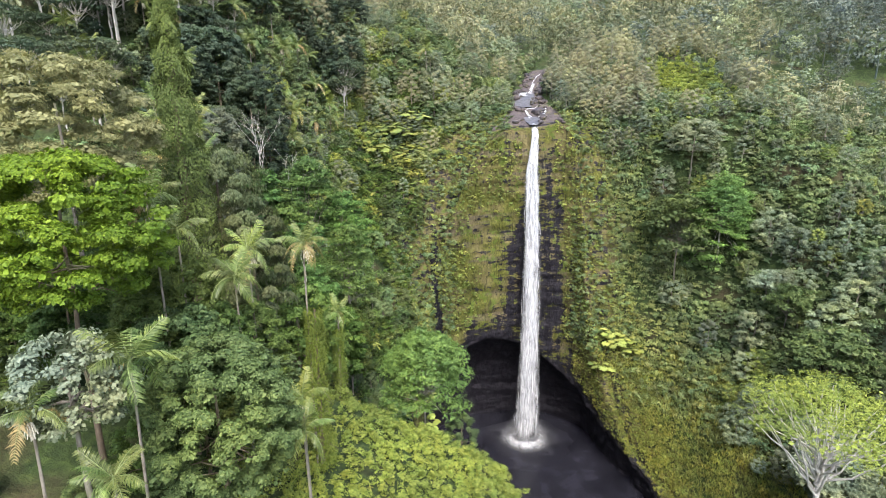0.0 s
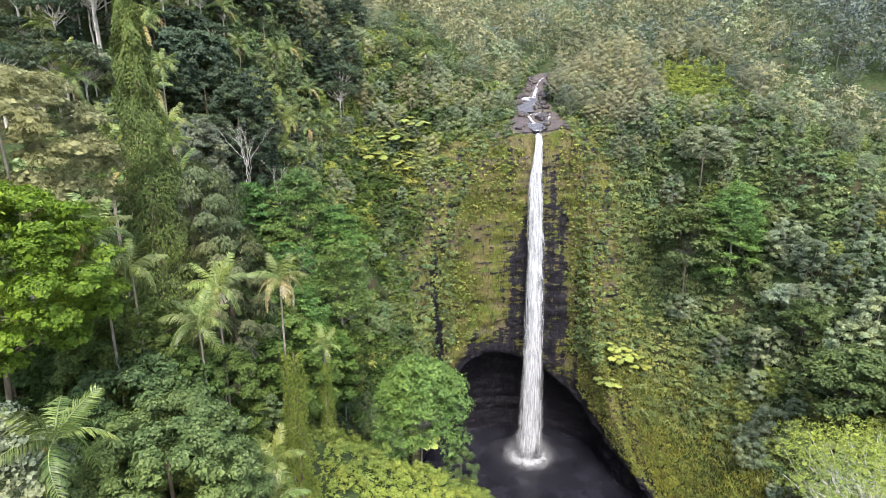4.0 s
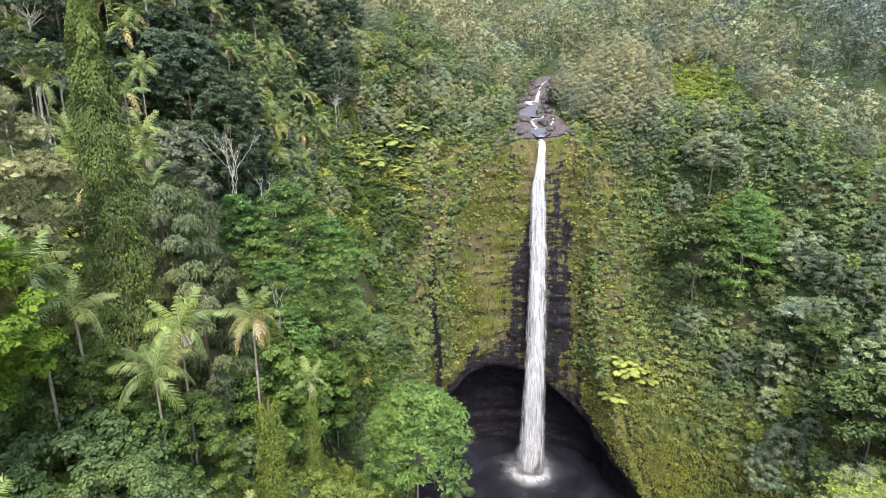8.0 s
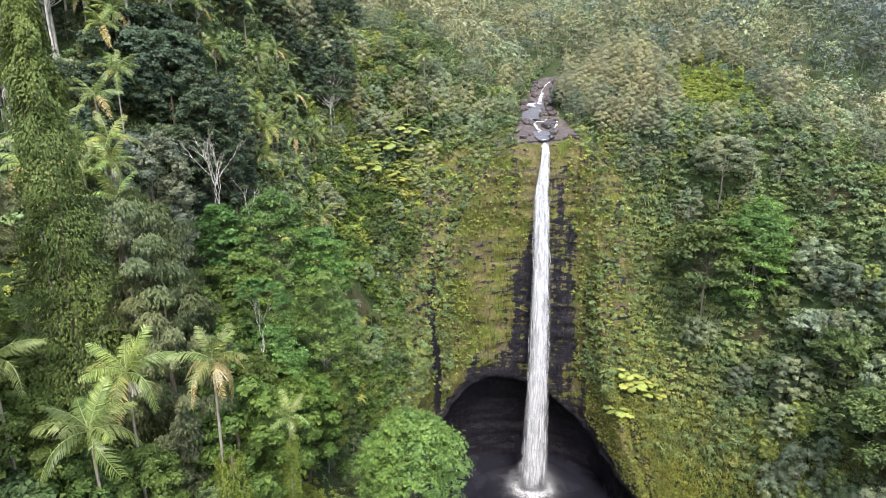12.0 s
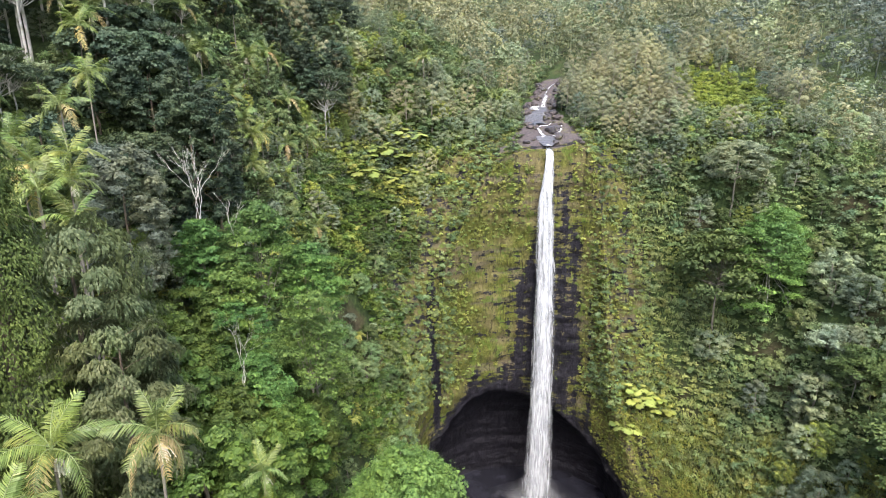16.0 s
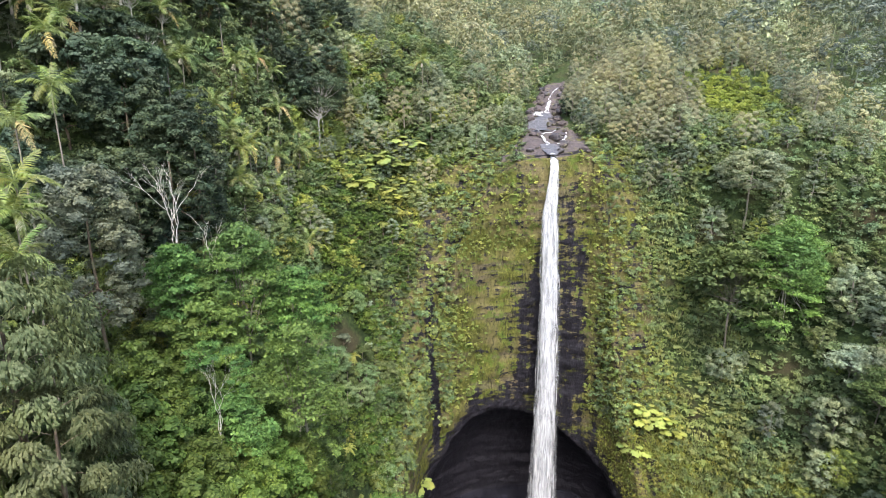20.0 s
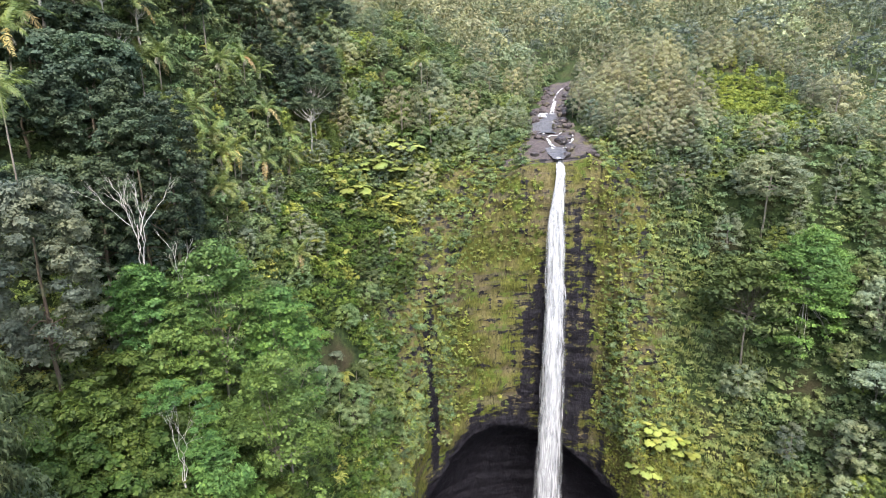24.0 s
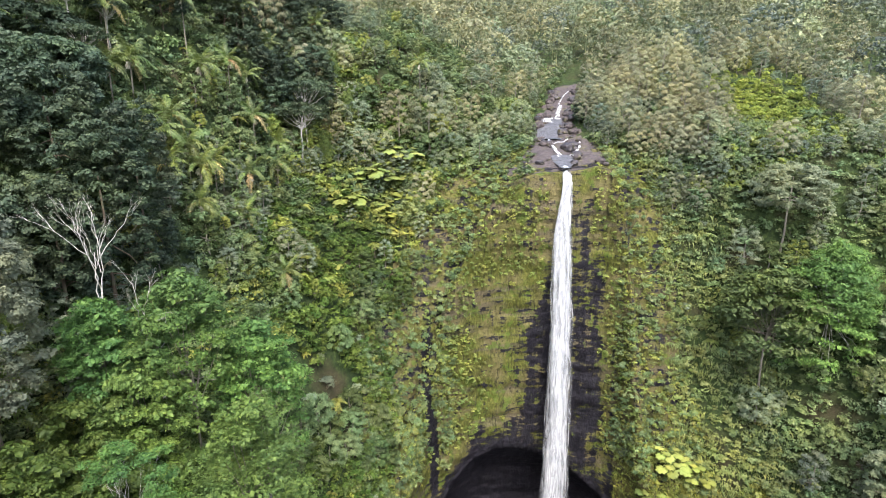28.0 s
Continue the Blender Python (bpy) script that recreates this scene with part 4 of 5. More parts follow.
falls = thing("waterfall", "tall narrow white waterfall dropping into a dark pool", "waterfall")
fall_shell("main_stream", falls, M_FALL, (2.0, 2.3, 4.6, 4.6, 5.0, 5.6, 6.2), 0.4, 9.0, 71, "dense white column of falling water")
fall_shell("veil", falls, M_VEIL, (2.2, 2.8, 5.6, 6.6, 7.8, 9.2, 10.5), 0.55, 9.6, 81, "thin veil of drifting water", 0.6)
fall_shell("side_stream", falls, M_VEIL, (1.0, 1.4, 2.6, 3.4, 4.2, 5.0, 5.5), 0.5, 7.0, 91, "thin strand trickling beside the main fall", 3.0)


def dome(name, parent, mat, wide, high, seed, label, power=1.0, core=0.15, fall_off=1.6):
    n, m = 26, 48
    q = np.linspace(0.001, 1, n)
    a = np.arange(m) * 2 * np.pi / m
    A, Q = np.meshgrid(a, q)
    r = wide * Q * (1 + 0.22 * rough(np.cos(A) * 2, np.sin(A) * 2 + Q, 1, seed))
    X, Y = 35.9 + r * np.cos(A), 213.2 + r * np.sin(A) * 0.8
    Z = -4.85 + high * (1 - Q**2) ** power * (1 + 0.3 * rough(X, Y, 2.5, seed + 2))
    uv = np.column_stack([(smooth(1.0, core, Q) ** fall_off).ravel(), np.ones(Q.size)])
    return part_of(name, mesh_of(name, np.column_stack([X.ravel(), Y.ravel(), Z.ravel()]), grid_faces(n, m, True), mat, uv, True), parent, label)


dome("foam", falls, M_FOAM, 12, 1.6, 101, "boiling white foam where the water lands", 1.0, 0.2, 1.25)
for i, (w, h) in enumerate(((8, 9), (12, 13), (16, 7), (22, 4.5))):
    dome("spray", falls, M_SPRAY, w, h, 110 + i, "thin drifting spray", 0.8)


# ---- the stream above the lip ----
def stream_bed():
    y = np.arange(225.6, 306, 0.5)
    u = np.linspace(-1, 1, 41)
    half = np.interp(y, [223, 226, 231, 238, 250, 262, 275, 290, 305], [17, 17.5, 16, 12, 9, 8, 7.5, 8, 7])
    xs, zs = stream_at(y)
    X = xs[:, None] + u[None] * half[:, None]
    Y = np.repeat(y[:, None], len(u), 1)
    Z = np.maximum(ground_at(X, Y), 129.8) + 0.45 + 0.75 * rough(X, Y, 3.1, 611, 3) * (0.35 + np.abs(u[None])) + 0.25 * rough(X, Y, 0.9, 613, 2) - 1.2 * np.abs(u[None]) ** 6 - 2.2 * smooth(229.5, 225.6, Y) * (0.3 + np.abs(u[None]))
    return tagged(new("stream_bed", mesh_of("stream_bed", np.column_stack([X.ravel(), Y.ravel(), Z.ravel()]), grid_faces(len(y), len(u)), M_STONE, shade=False)), "purple-brown bare basalt stream bed above the lip", "rock", kind="structure")


def ribbon(name, parent, pts, widths, mat, label, seed, lift=0.5):
    """A run of water down the rocks along the given places."""
    p = np.array(pts, float)
    t = np.linspace(0, len(p) - 1, 14 * len(p))
    c = np.column_stack([np.interp(t, np.arange(len(p)), p[:, k]) for k in range(3)])
    w = np.interp(t, np.arange(len(p)), widths)
    d = np.gradient(c, axis=0)
    side = np.column_stack([d[:, 1], -d[:, 0], 0 * d[:, 0]])
    side /= np.linalg.norm(side, axis=1)[:, None] + 1e-9
    u = np.linspace(-1, 1, 11)
    V = c[:, None] + side[:, None] * (u[None, :, None] * w[:, None, None] / 2)
    V[..., 2] += lift + 0.22 * (1 - u[None] ** 2) + 0.12 * rough(V[..., 0], V[..., 1], 0.8, seed, 2)
    V[..., 0] += 0.25 * rough(V[..., 1], V[..., 0], 1.6, seed + 5)
    uv = np.column_stack([np.repeat((1 - u**4)[None], len(t), 0).ravel(), np.ones(len(t) * len(u))])
    return part_of(name, mesh_of(name, V.reshape(-1, 3), grid_faces(len(t), len(u)), mat, uv, True), parent, label)


def boulder(x, y, z, size, seed, mat=M_WETSTONE):
    bm = bmesh.new()
    bmesh.ops.create_icosphere(bm, subdivisions=3, radius=1.0)
    r = random.Random(seed)
    sx, sy, sz = size * r.uniform(0.8, 1.3), size * r.uniform(0.8, 1.2), size * r.uniform(0.6, 0.9)
    for v in bm.verts:
        n = noise.noise(v.co * 1.3 + Vector((seed * 3.1, 0, 0))) * 0.35 + noise.noise(v.co * 3.1 + Vector((0, seed, 0))) * 0.12
        c = v.co * (1 + n)
        m = max(abs(c.x), abs(c.y), abs(c.z))
        c = c * (0.75 + 0.25 / max(m, 0.3))
        v.co = Vector((c.x * sx, c.y * sy, c.z * sz))
    me = bpy.data.meshes.new("boulder")
    bm.to_mesh(me)
    bm.free()
    me.materials.append(mat)
    ob = tagged(new("boulder", me), "dark weathered basalt boulder in the stream bed", "boulder", "stream boulders")
    ob.matrix_basis = pose(x, y, z, 0, 0, seed * 47 % 360)
    return ob


def g(x, y):
    return float(ground_at(np.array([x]), np.array([y]))[0])


bed = stream_bed()
stream = thing("stream", "white stream water running over rocks to the lip", "stream")


def run_points(rows):
    return [(x, y, max(g(x, y), 129.6)) for x, y in rows]


ribbon("lip_pool", stream, run_points(((36.4, 233.0), (36.6, 230), (36.2, 226.2), (36.0, 224.0), (36.0, 222.4))), (6.5, 7.0, 3.2, 2.2, 2.0), M_PALEWATER, "pale flat water at the lip", 620, 0.85)
ribbon("cascade", stream, run_points(((34.6, 247), (34.2, 241), (35.0, 236), (36.0, 232.0))), (0.8, 1.3, 1.3, 2.0), M_STREAM, "foaming white strand", 621, 0.95)
ribbon("cascade", stream, run_points(((43.6, 243), (42.8, 239.5), (41, 236), (39, 232.2))), (0.7, 1.1, 1.0, 1.5), M_STREAM, "foaming white strand", 622, 0.95)
ribbon("cascade", stream, run_points(((40.6, 246.5), (38.8, 244), (36.2, 242), (35.0, 240))), (0.4, 0.8, 0.6, 0.5), M_STREAM, "foaming white strand", 625, 1.0)
ribbon("cascade", stream, run_points(((36.2, 226.6), (36.0, 224.4), (36.0, 222.2))), (1.6, 1.9, 2.0), M_STREAM, "foaming white strand", 627, 1.0)
ribbon("pool", stream, run_points(((38.2, 264.8), (37, 260), (36.6, 255), (36.2, 249))), (6.5, 9, 9, 6), M_PALEWATER, "grey rippled stream pool", 623, 0.95)
ribbon("step_fall", stream, run_points(((38.4, 265.4), (38.3, 264.2), (38.2, 262.6))), (6.6, 7.2, 7.0), M_STREAM, "low white step of water", 624, 0.95)
ribbon("small_fall", stream, run_points(((43.4, 277.5), (42.6, 275), (41.6, 271.5), (40.4, 266))), (1.2, 2.0, 1.8, 1.6), M_STREAM, "narrow white chute", 626, 0.9)
ribbon("riffle", stream, run_points(((50, 296), (47, 290), (44, 283), (42.8, 278))), (0.4, 0.7, 0.5, 0.7), M_STREAM, "broken white riffle", 628, 0.8)
boulder(39.2, 238.6, g(39.2, 238.6) + 1.2, 1.9, 1)
rb = random.Random(5)
for i in range(90):
    y = 225 + 72 * rb.random() ** 1.2
    side = rb.choice((-1, 1))
    x = float(stream_at(y)[0]) + side * rb.uniform(2.6, 12.0 if y < 240 else 6.5)
    boulder(x, y, g(x, y) + 0.6, rb.uniform(0.5, 1.7), 10 + i, rb.choice((M_STONE, M_WETSTONE, M_STONE)))


# ---- planting ----
class Kind:
    """A few built plants of one kind, which are set out again and again."""

    def __init__(self, makers, group=""):
        self.makers, self.made, self.group, self.count = makers, {}, group, 0

    def put(self, x, y, z, scale=1.0, turn=None, which=None, stretch=1.0):
        i = int(RNG.integers(len(self.makers))) if which is None else which
        turn = RNG.uniform(0, 360) if turn is None else turn
        m = pose(x, y, z, 0, 0, turn) @ Matrix.Diagonal((scale, scale, scale * stretch, 1))
        self.count += 1
        if i not in self.made:
            self.made[i] = self.makers[i]()
            if self.group:
                tagged(self.made[i], group=self.group)
            self.made[i].matrix_basis = m
            return self.made[i]
        return copy_thing(self.made[i], m)


GRID_D, GRID_C = gd.reshape(GX.shape), gnum[:, 2].reshape(GX.shape)


def on_grid(table, x, y):
    i, j = np.clip(np.searchsorted(gy, y) - 1, 0, len(gy) - 2), np.clip(np.searchsorted(gx, x) - 1, 0, len(gx) - 2)
    u, v = (x - gx[j]) / (gx[j + 1] - gx[j]), (y - gy[i]) / (gy[i + 1] - gy[i])
    return (table[i, j] * (1 - u) + table[i, j + 1] * u) * (1 - v) + (table[i + 1, j] * (1 - u) + table[i + 1, j + 1] * u) * v


GRID_S = np.hypot(np.gradient(GZ, gy, axis=0), np.gradient(GZ, gx, axis=1))


def scatter(n, x0, x1, y0, y1, gap, seed, accept=None, most=6.0):
    """Places spread evenly over the sloping ground of a stretch of the plan, at least gap apart."""
    rng = np.random.default_rng(seed)
    x, y = rng.uniform(x0, x1, n), rng.uniform(y0, y1, n)
    keep = rng.random(n) < np.sqrt(1 + np.minimum(on_grid(GRID_S, x, y), most) ** 2) / np.sqrt(1 + most**2)
    x, y = x[keep], y[keep]
    z, d, cave = on_grid(GZ, x, y), on_grid(GRID_D, x, y), on_grid(GRID_C, x, y)
    clear = np.interp(y, [222, 234, 244, 270, 300, 330, 345], [18, 14, 10, 9, 8.5, 5, 0])
    ok = (d > cave + 1.2) & ((np.abs(x - stream_at(y)[0]) > clear) | (y < 220)) & (np.abs(x) < 0.92 * y + 25)
    if accept is not None:
        ok &= accept(x, y, z, d)
    return thin(np.column_stack([x[ok], y[ok], z[ok]]), gap)


def thin(p, gap):
    cells, out = {}, []
    around = [(a, b, c) for a in (-1, 0, 1) for b in (-1, 0, 1) for c in (-1, 0, 1)]
    for i, (x, y, z) in enumerate(p[:, :3].tolist()):
        k = (int(x // gap), int(y // gap), int(z // gap))
        near = False
        for a, b, c in around:
            for q in cells.get((k[0] + a, k[1] + b, k[2] + c), ()):
                if (x - q[0]) ** 2 + (y - q[1]) ** 2 + (z - q[2]) ** 2 < gap * gap:
                    near = True
                    break
            if near:
                break
        if not near:
            cells.setdefault(k, []).append((x, y, z))
            out.append(i)
    return p[out]


def stuff(name, label, category, places, templates, sizes, mat, seed, squash=(0.8, 1.2)):
    """Many plants that nobody could count, joined into one."""
    rng = np.random.default_rng(seed)
    pieces, tone = [], []
    for p in places:
        v, f = templates[rng.integers(len(templates))]
        a, s = rng.uniform(0, 6.28), rng.uniform(*sizes)
        c, si = np.cos(a) * s, np.sin(a) * s
        pieces.append((np.column_stack([v[:, 0] * c - v[:, 1] * si, v[:, 0] * si + v[:, 1] * c, v[:, 2] * s * rng.uniform(*squash)]) + p[:3], f))
        tone.append(np.full(len(v), rng.random(), np.float32))
    ob = new(name, mesh_of(name, *join(pieces), mat))
    ob.data.attributes.new("tone", "FLOAT", "POINT").data.foreach_set("value", np.concatenate(tone))
    return tagged(ob, label, category, kind="stuff")


def bush_array(seed, clumps, wide, high, per, size, low=0.15, inner=5):
    rng = np.random.default_rng(seed)
    blobs = [(rng.normal(0, 0.5) * wide, rng.normal(0, 0.5) * wide, high * rng.uniform(low, 0.85), wide * rng.uniform(0.35, 0.6), 0.85) for _ in range(clumps)]
    return on_blobs(blobs, per, size, rng=rng, inner=inner)


def tree_array(seed, clumps, wide, high, per, size):
    """A far tree: clumps over a domed crown."""
    rng = np.random.default_rng(seed)
    blobs = []
    for i in range(clumps):
        e = -0.7 + 1.65 * (i + rng.random()) / clumps
        a, r = i * 2.4, rng.uniform(0.28, 0.45)
        rr = wide * 0.75 * np.sqrt(max(0.03, 1 - e * e)) * rng.uniform(0.8, 1.1)
        blobs.append((rr * np.cos(a), rr * np.sin(a), high * (0.55 + 0.4 * e), wide * r, 0.8))
    v, f = on_blobs(blobs, per, size, up=0.15, rng=rng, spread=0.18, curl=0.05, inner=5)
    t = tube(bend((0, 0, -1.5), (0, 0, high * 0.6), 0, 3), [0.2, 0.16, 0.1], 4)
    return join([(v, f), t])


def grass_array(seed, count, tall):
    rng = np.random.default_rng(seed)
    pos = np.column_stack([rng.normal(0, 0.6, count), rng.normal(0, 0.6, count), np.full(count, tall * 0.4)])
    along = np.column_stack([rng.normal(0, 0.4, count), rng.normal(0, 0.4, count), np.ones(count)])
    return leaves(pos, rng.normal(size=(count, 3)) * (1, 1, 0.3), tall * rng.uniform(0.7, 1.2, count), 0.13, rng, along, 0.25)


DARK = Kind([lambda s=s, h=h, w=w: broad_tree("dense dark green broadleaf tree on the gorge rim", M_DARK, M_BROWN, h, w, s, 44, 110, 0.42, 0.08, flat=0.62, inner=30, lump=(0.17, 0.28)) for s, h, w in ((201, 15, 5.4), (202, 18, 6.2), (203, 12, 5.0))], "dark rim trees")
GREEN = Kind([lambda s=s, h=h, w=w: broad_tree("mid-green rounded leafy tree on the slope", [M_GREEN, M_DEEP, M_GREEN][s % 3], M_BARK, h, w, s, 26, 140, 0.27, 0.0, "guava_tree") for s, h, w in ((211, 7.5, 3.2), (212, 9.5, 3.8), (213, 6, 2.9))], "slope trees")
RIDGE = Kind([lambda s=s, h=h, w=w: weeping_tree("pale grey-olive feathery tree on the ridge", M_RIDGE, M_BARK, h, w, s, 34, 70, "ridge_tree", 0.5) for s, h, w in ((291, 10, 3.4), (292, 12, 3.8), (293, 8.5, 3.0))], "feathery ridge trees")
GREY = Kind([lambda s=s, h=h, w=w: broad_tree("grey-green fine-leaved tree with pale stems on the ridge", M_GREY, M_BARK, h, w, s, 26, 130, 0.26, 0.0, "ohia_tree") for s, h, w in ((221, 10, 3.3), (222, 8, 3.6), (223, 12, 3.2))], "ridge trees")
OLIVE = Kind([lambda s=s, h=h, w=w: broad_tree("yellowish olive tree with loose foliage", M_FERN, M_BARK, h, w, s, 24, 100, 0.34, 0.06, "kukui_tree", aspect=0.7) for s, h, w in ((231, 9, 3.2), (232, 7, 2.8))], "olive trees")
UMBRELLA = Kind([lambda s=s, h=h, w=w: layered_tree("dark feathery umbrella tree with pale limbs in flat layers", M_DARK, M_PALE, h, w, s, 60, 90, 0.36, thick=0.006, dome=0.4, start=0.7) for s, h, w in ((241, 16, 7.0), (242, 20, 8.0))], "umbrella trees")
LAYER = Kind([lambda s=s, h=h, w=w, m=m: layered_tree("broad flat-layered feathery tree on the slope", m, M_BARK, h, w, s, 70, 60, 0.4, "monkeypod_tree", dome=1.1, start=0.5, thick=0.004) for s, h, w, m in ((245, 9, 3.9, M_SAGE), (246, 10, 4.2, M_DEEP), (247, 8, 3.6, M_GREY))], "layered slope trees")
KOA = Kind([lambda s=s, h=h, w=w: broad_tree("sage-green rounded tree with clumped foliage on the slope", M_SAGE, M_BARK, h, w, s, 34, 170, 0.24, 0.0, "koa_tree", lump=(0.17, 0.28)) for s, h, w in ((225, 9, 3.9), (226, 7.5, 3.6), (227, 10.5, 4.0))], "rounded slope trees")
PALM = Kind([lambda s=s, h=h, ln=ln: palm("slender feather palm with a cream flower cluster", h, s, 13, 1, True, ln) for s, h, ln in ((251, 12, 0.0), (252, 15, 0.04), (253, 9, -0.03))], "palms")
TFERN = Kind([lambda s=s, h=h: tree_fern("light green tree fern on the slope", h, s) for s, h in ((261, 2.0), (262, 3.0))], "tree ferns")
GIANTS = Kind([lambda s=s, k=k: giant_leaf_plant("yellow-green plant with huge round leaves on the slope", s, 13, 1.0, k) for s, k in ((271, (0, 1)), (272, (2, 0)), (273, (2, 2)))], "giant-leaved plants")
SHRUB = Kind([lambda s=s, m=m: shrub("leafy green shrub clinging to the slope", m, 1.7, 2.8, s, 9, 90, 0.25) for s, m in ((281, M_GREEN), (282, M_FERN), (283, M_DARK), (284, M_GREY))], "slope shrubs")


def patch(x, y, scale, seed):
    return float(rough(np.array([x]), np.array([y]), scale, seed, 2)[0])


def stand(ob, x, y, turn=0.0, z=None):
    ob.matrix_basis = pose(x, y, g(x, y) if z is None else z, 0, 0, turn)
    return ob


# ---- single trees that can be told apart ----
def rise(x, y, top):
    """Height of a tree at x, y whose top reaches that level."""
    return top - g(x, y)


stand(column_tree("tall narrow pine trunk wrapped in hanging green climbers", M_PINE, M_BROWN, rise(-37.5, 80, 159), 7.2, 301, 48000, 0.36, taper=0.92), -37.5, 80)
stand(weeping_tree("grey-green ironwood with drooping needle plumes", M_OLIVE, M_BROWN, rise(-36, 87, 132), 7.6, 302, 110, 230, size=0.75), -36, 87)
stand(weeping_tree("lower grey-green ironwood with drooping needle plumes", M_OLIVE, M_BROWN, rise(-29.5, 82.5, 123.5), 5.6, 303, 70, 230, size=0.72), -29.5, 82.5, 40)
stand(broad_tree("bright lime-green spreading tree on the near spur", M_BRIGHT, M_BROWN, rise(-36, 51, 136), 9.2, 304, 130, 600, 0.26, 0.48, flat=0.42, aspect=0.5, apart=True, inner=90, lump=(0.13, 0.22)), -36, 51)
stand(broad_tree("pale olive fluffy tree with bare white limbs", M_FLUFF, M_BARK, rise(-46, 68, 146), 11.0, 305, 110, 620, 0.3, 0.45, flat=0.5, aspect=0.32, apart=True, inner=70, lump=(0.13, 0.22)), -46, 68)
stand(broad_tree("large rounded dense green tree on the near spur", M_DEEP, M_BROWN, rise(-22.3, 49.5, 117.3), 7.5, 306, 210, 330, 0.25, 0.2, flat=0.7, apart=True, inner=45, lump=(0.095, 0.16)), -22.3, 49.5)
stand(broad_tree("pale green tree with loose clusters of round leaves", M_SAGE, M_BARK, rise(-30, 40.5, 122), 4.6, 307, 70, 110, 0.36, 0.62, flat=0.5, aspect=0.8, apart=True, inner=6, lump=(0.13, 0.2)), -30, 40.5)
stand(broad_tree("deep green spreading tree beside the palms", M_DEEP, M_BROWN, rise(-29, 57, 118), 6.5, 308, 80, 440, 0.26, 0.2, apart=True, inner=60, lump=(0.13, 0.22)), -29, 57)
stand(broad_tree("grey-leaved rounded tree beside the dark grove", M_ASH, M_BROWN, rise(-48.5, 119, 139), 7.0, 309, 90, 300, 0.3, 0.25, apart=True, inner=50, lump=(0.14, 0.24)), -48.5, 119)
for x, y, top, r, s in ((-33, 134, 127, 7.5, 311), (-37, 129, 119, 7.0, 312), (-23, 127, 112, 8.5, 313), (-29, 115, 106, 7.0, 314), (-25, 139, 118, 7.0, 315), (-42, 129.5, 124.5, 5.5, 321)):
    stand(layered_tree("feathery green umbrella tree with pale forked limbs", M_FEATHER, M_BARK, rise(x, y, top), r, s, 120, 150, 0.31, start=0.7, apart=True, dome=2.0, thick=0.0022, every=7, inner=30), x, y)
stand(layered_tree("round-topped feathery green umbrella tree on the spur", M_FEATHER, M_PALE, rise(-4, 106, 94), 9.8, 316, 170, 210, 0.33, dome=1.4, start=0.45, apart=True, thick=0.003, inner=45), -4, 106)
stand(bare_tree("bare white-limbed dead tree above the slope", M_PALE, rise(-43.6, 133.5, 138), 6.5, 317, 3, up=1.5, fork=0.63, reach=0.18, splits=3, thick=0.5), -43.6, 133.5)
stand(bare_tree("thin leaning dead tree with white limbs", M_PALE, rise(-36, 132, 131), 9.0, 323, 2, up=0.8, fork=0.7, reach=0.14, splits=3, thick=0.45), -36, 132, 60)
stand(bare_tree("slender white-stemmed sapling with sparse bright leaves", M_PALE, rise(-29, 111, 117), 5.0, 324, 3, "sapling", M_FEATHER, up=1.6, fork=0.62, reach=0.16, splits=3, thick=0.25), -29, 111)
stand(layered_tree("white-limbed spreading tree with a thin bright green crown", M_VINE, M_PALE, rise(49, 62, 103.5), 11.5, 318, 100, 190, 0.26, "spreading_tree", 0.18, 0.84, apart=True, thick=0.0042, inner=5, every=2), 49, 62)
stand(layered_tree("tall feathery umbrella tree with tiers on a pale trunk", M_FEATHER, M_PALE, rise(105, 205, 114.5), 12.0, 319, 300, 180, 0.36, dome=2.2, start=0.5, apart=True, thick=0.0026, inner=45), 105, 205)
stand(broad_tree("grey-green broad flat-topped tree on the slope", M_SAGE, M_BARK, rise(97, 218, 134), 10.5, 320, 110, 170, 0.34, 0.42, "rain_tree", flat=0.45, apart=True, inner=30, lump=(0.15, 0.24)), 97, 218)
for x, y, top, r, s in ((-49, 145, 147, 7.5, 331), (-58, 150, 155, 8.0, 332), (-66, 144, 152, 8.0, 333), (-53, 140, 139, 6.0, 334), (-72, 158, 160, 8.5, 335), (-47, 152, 150, 6.0, 336), (-66, 128, 143, 6.5, 337), (-62, 158, 159, 8.0, 338), (-64, 150, 150, 7.0, 339), (-59, 142, 139, 7.5, 340), (-64, 137, 137, 7.5, 341), (-53, 156, 148, 7.0, 342), (-70, 165, 165, 8.0, 343), (-57, 134, 131, 6.0, 344)):
    stand(broad_tree("dense dark green broadleaf tree on the gorge rim", M_DARK, M_BROWN, rise(x, y, top), r, s, 80, 130, 0.42, 0.12, flat=0.6, inner=50, lump=(0.13, 0.22)), x, y)

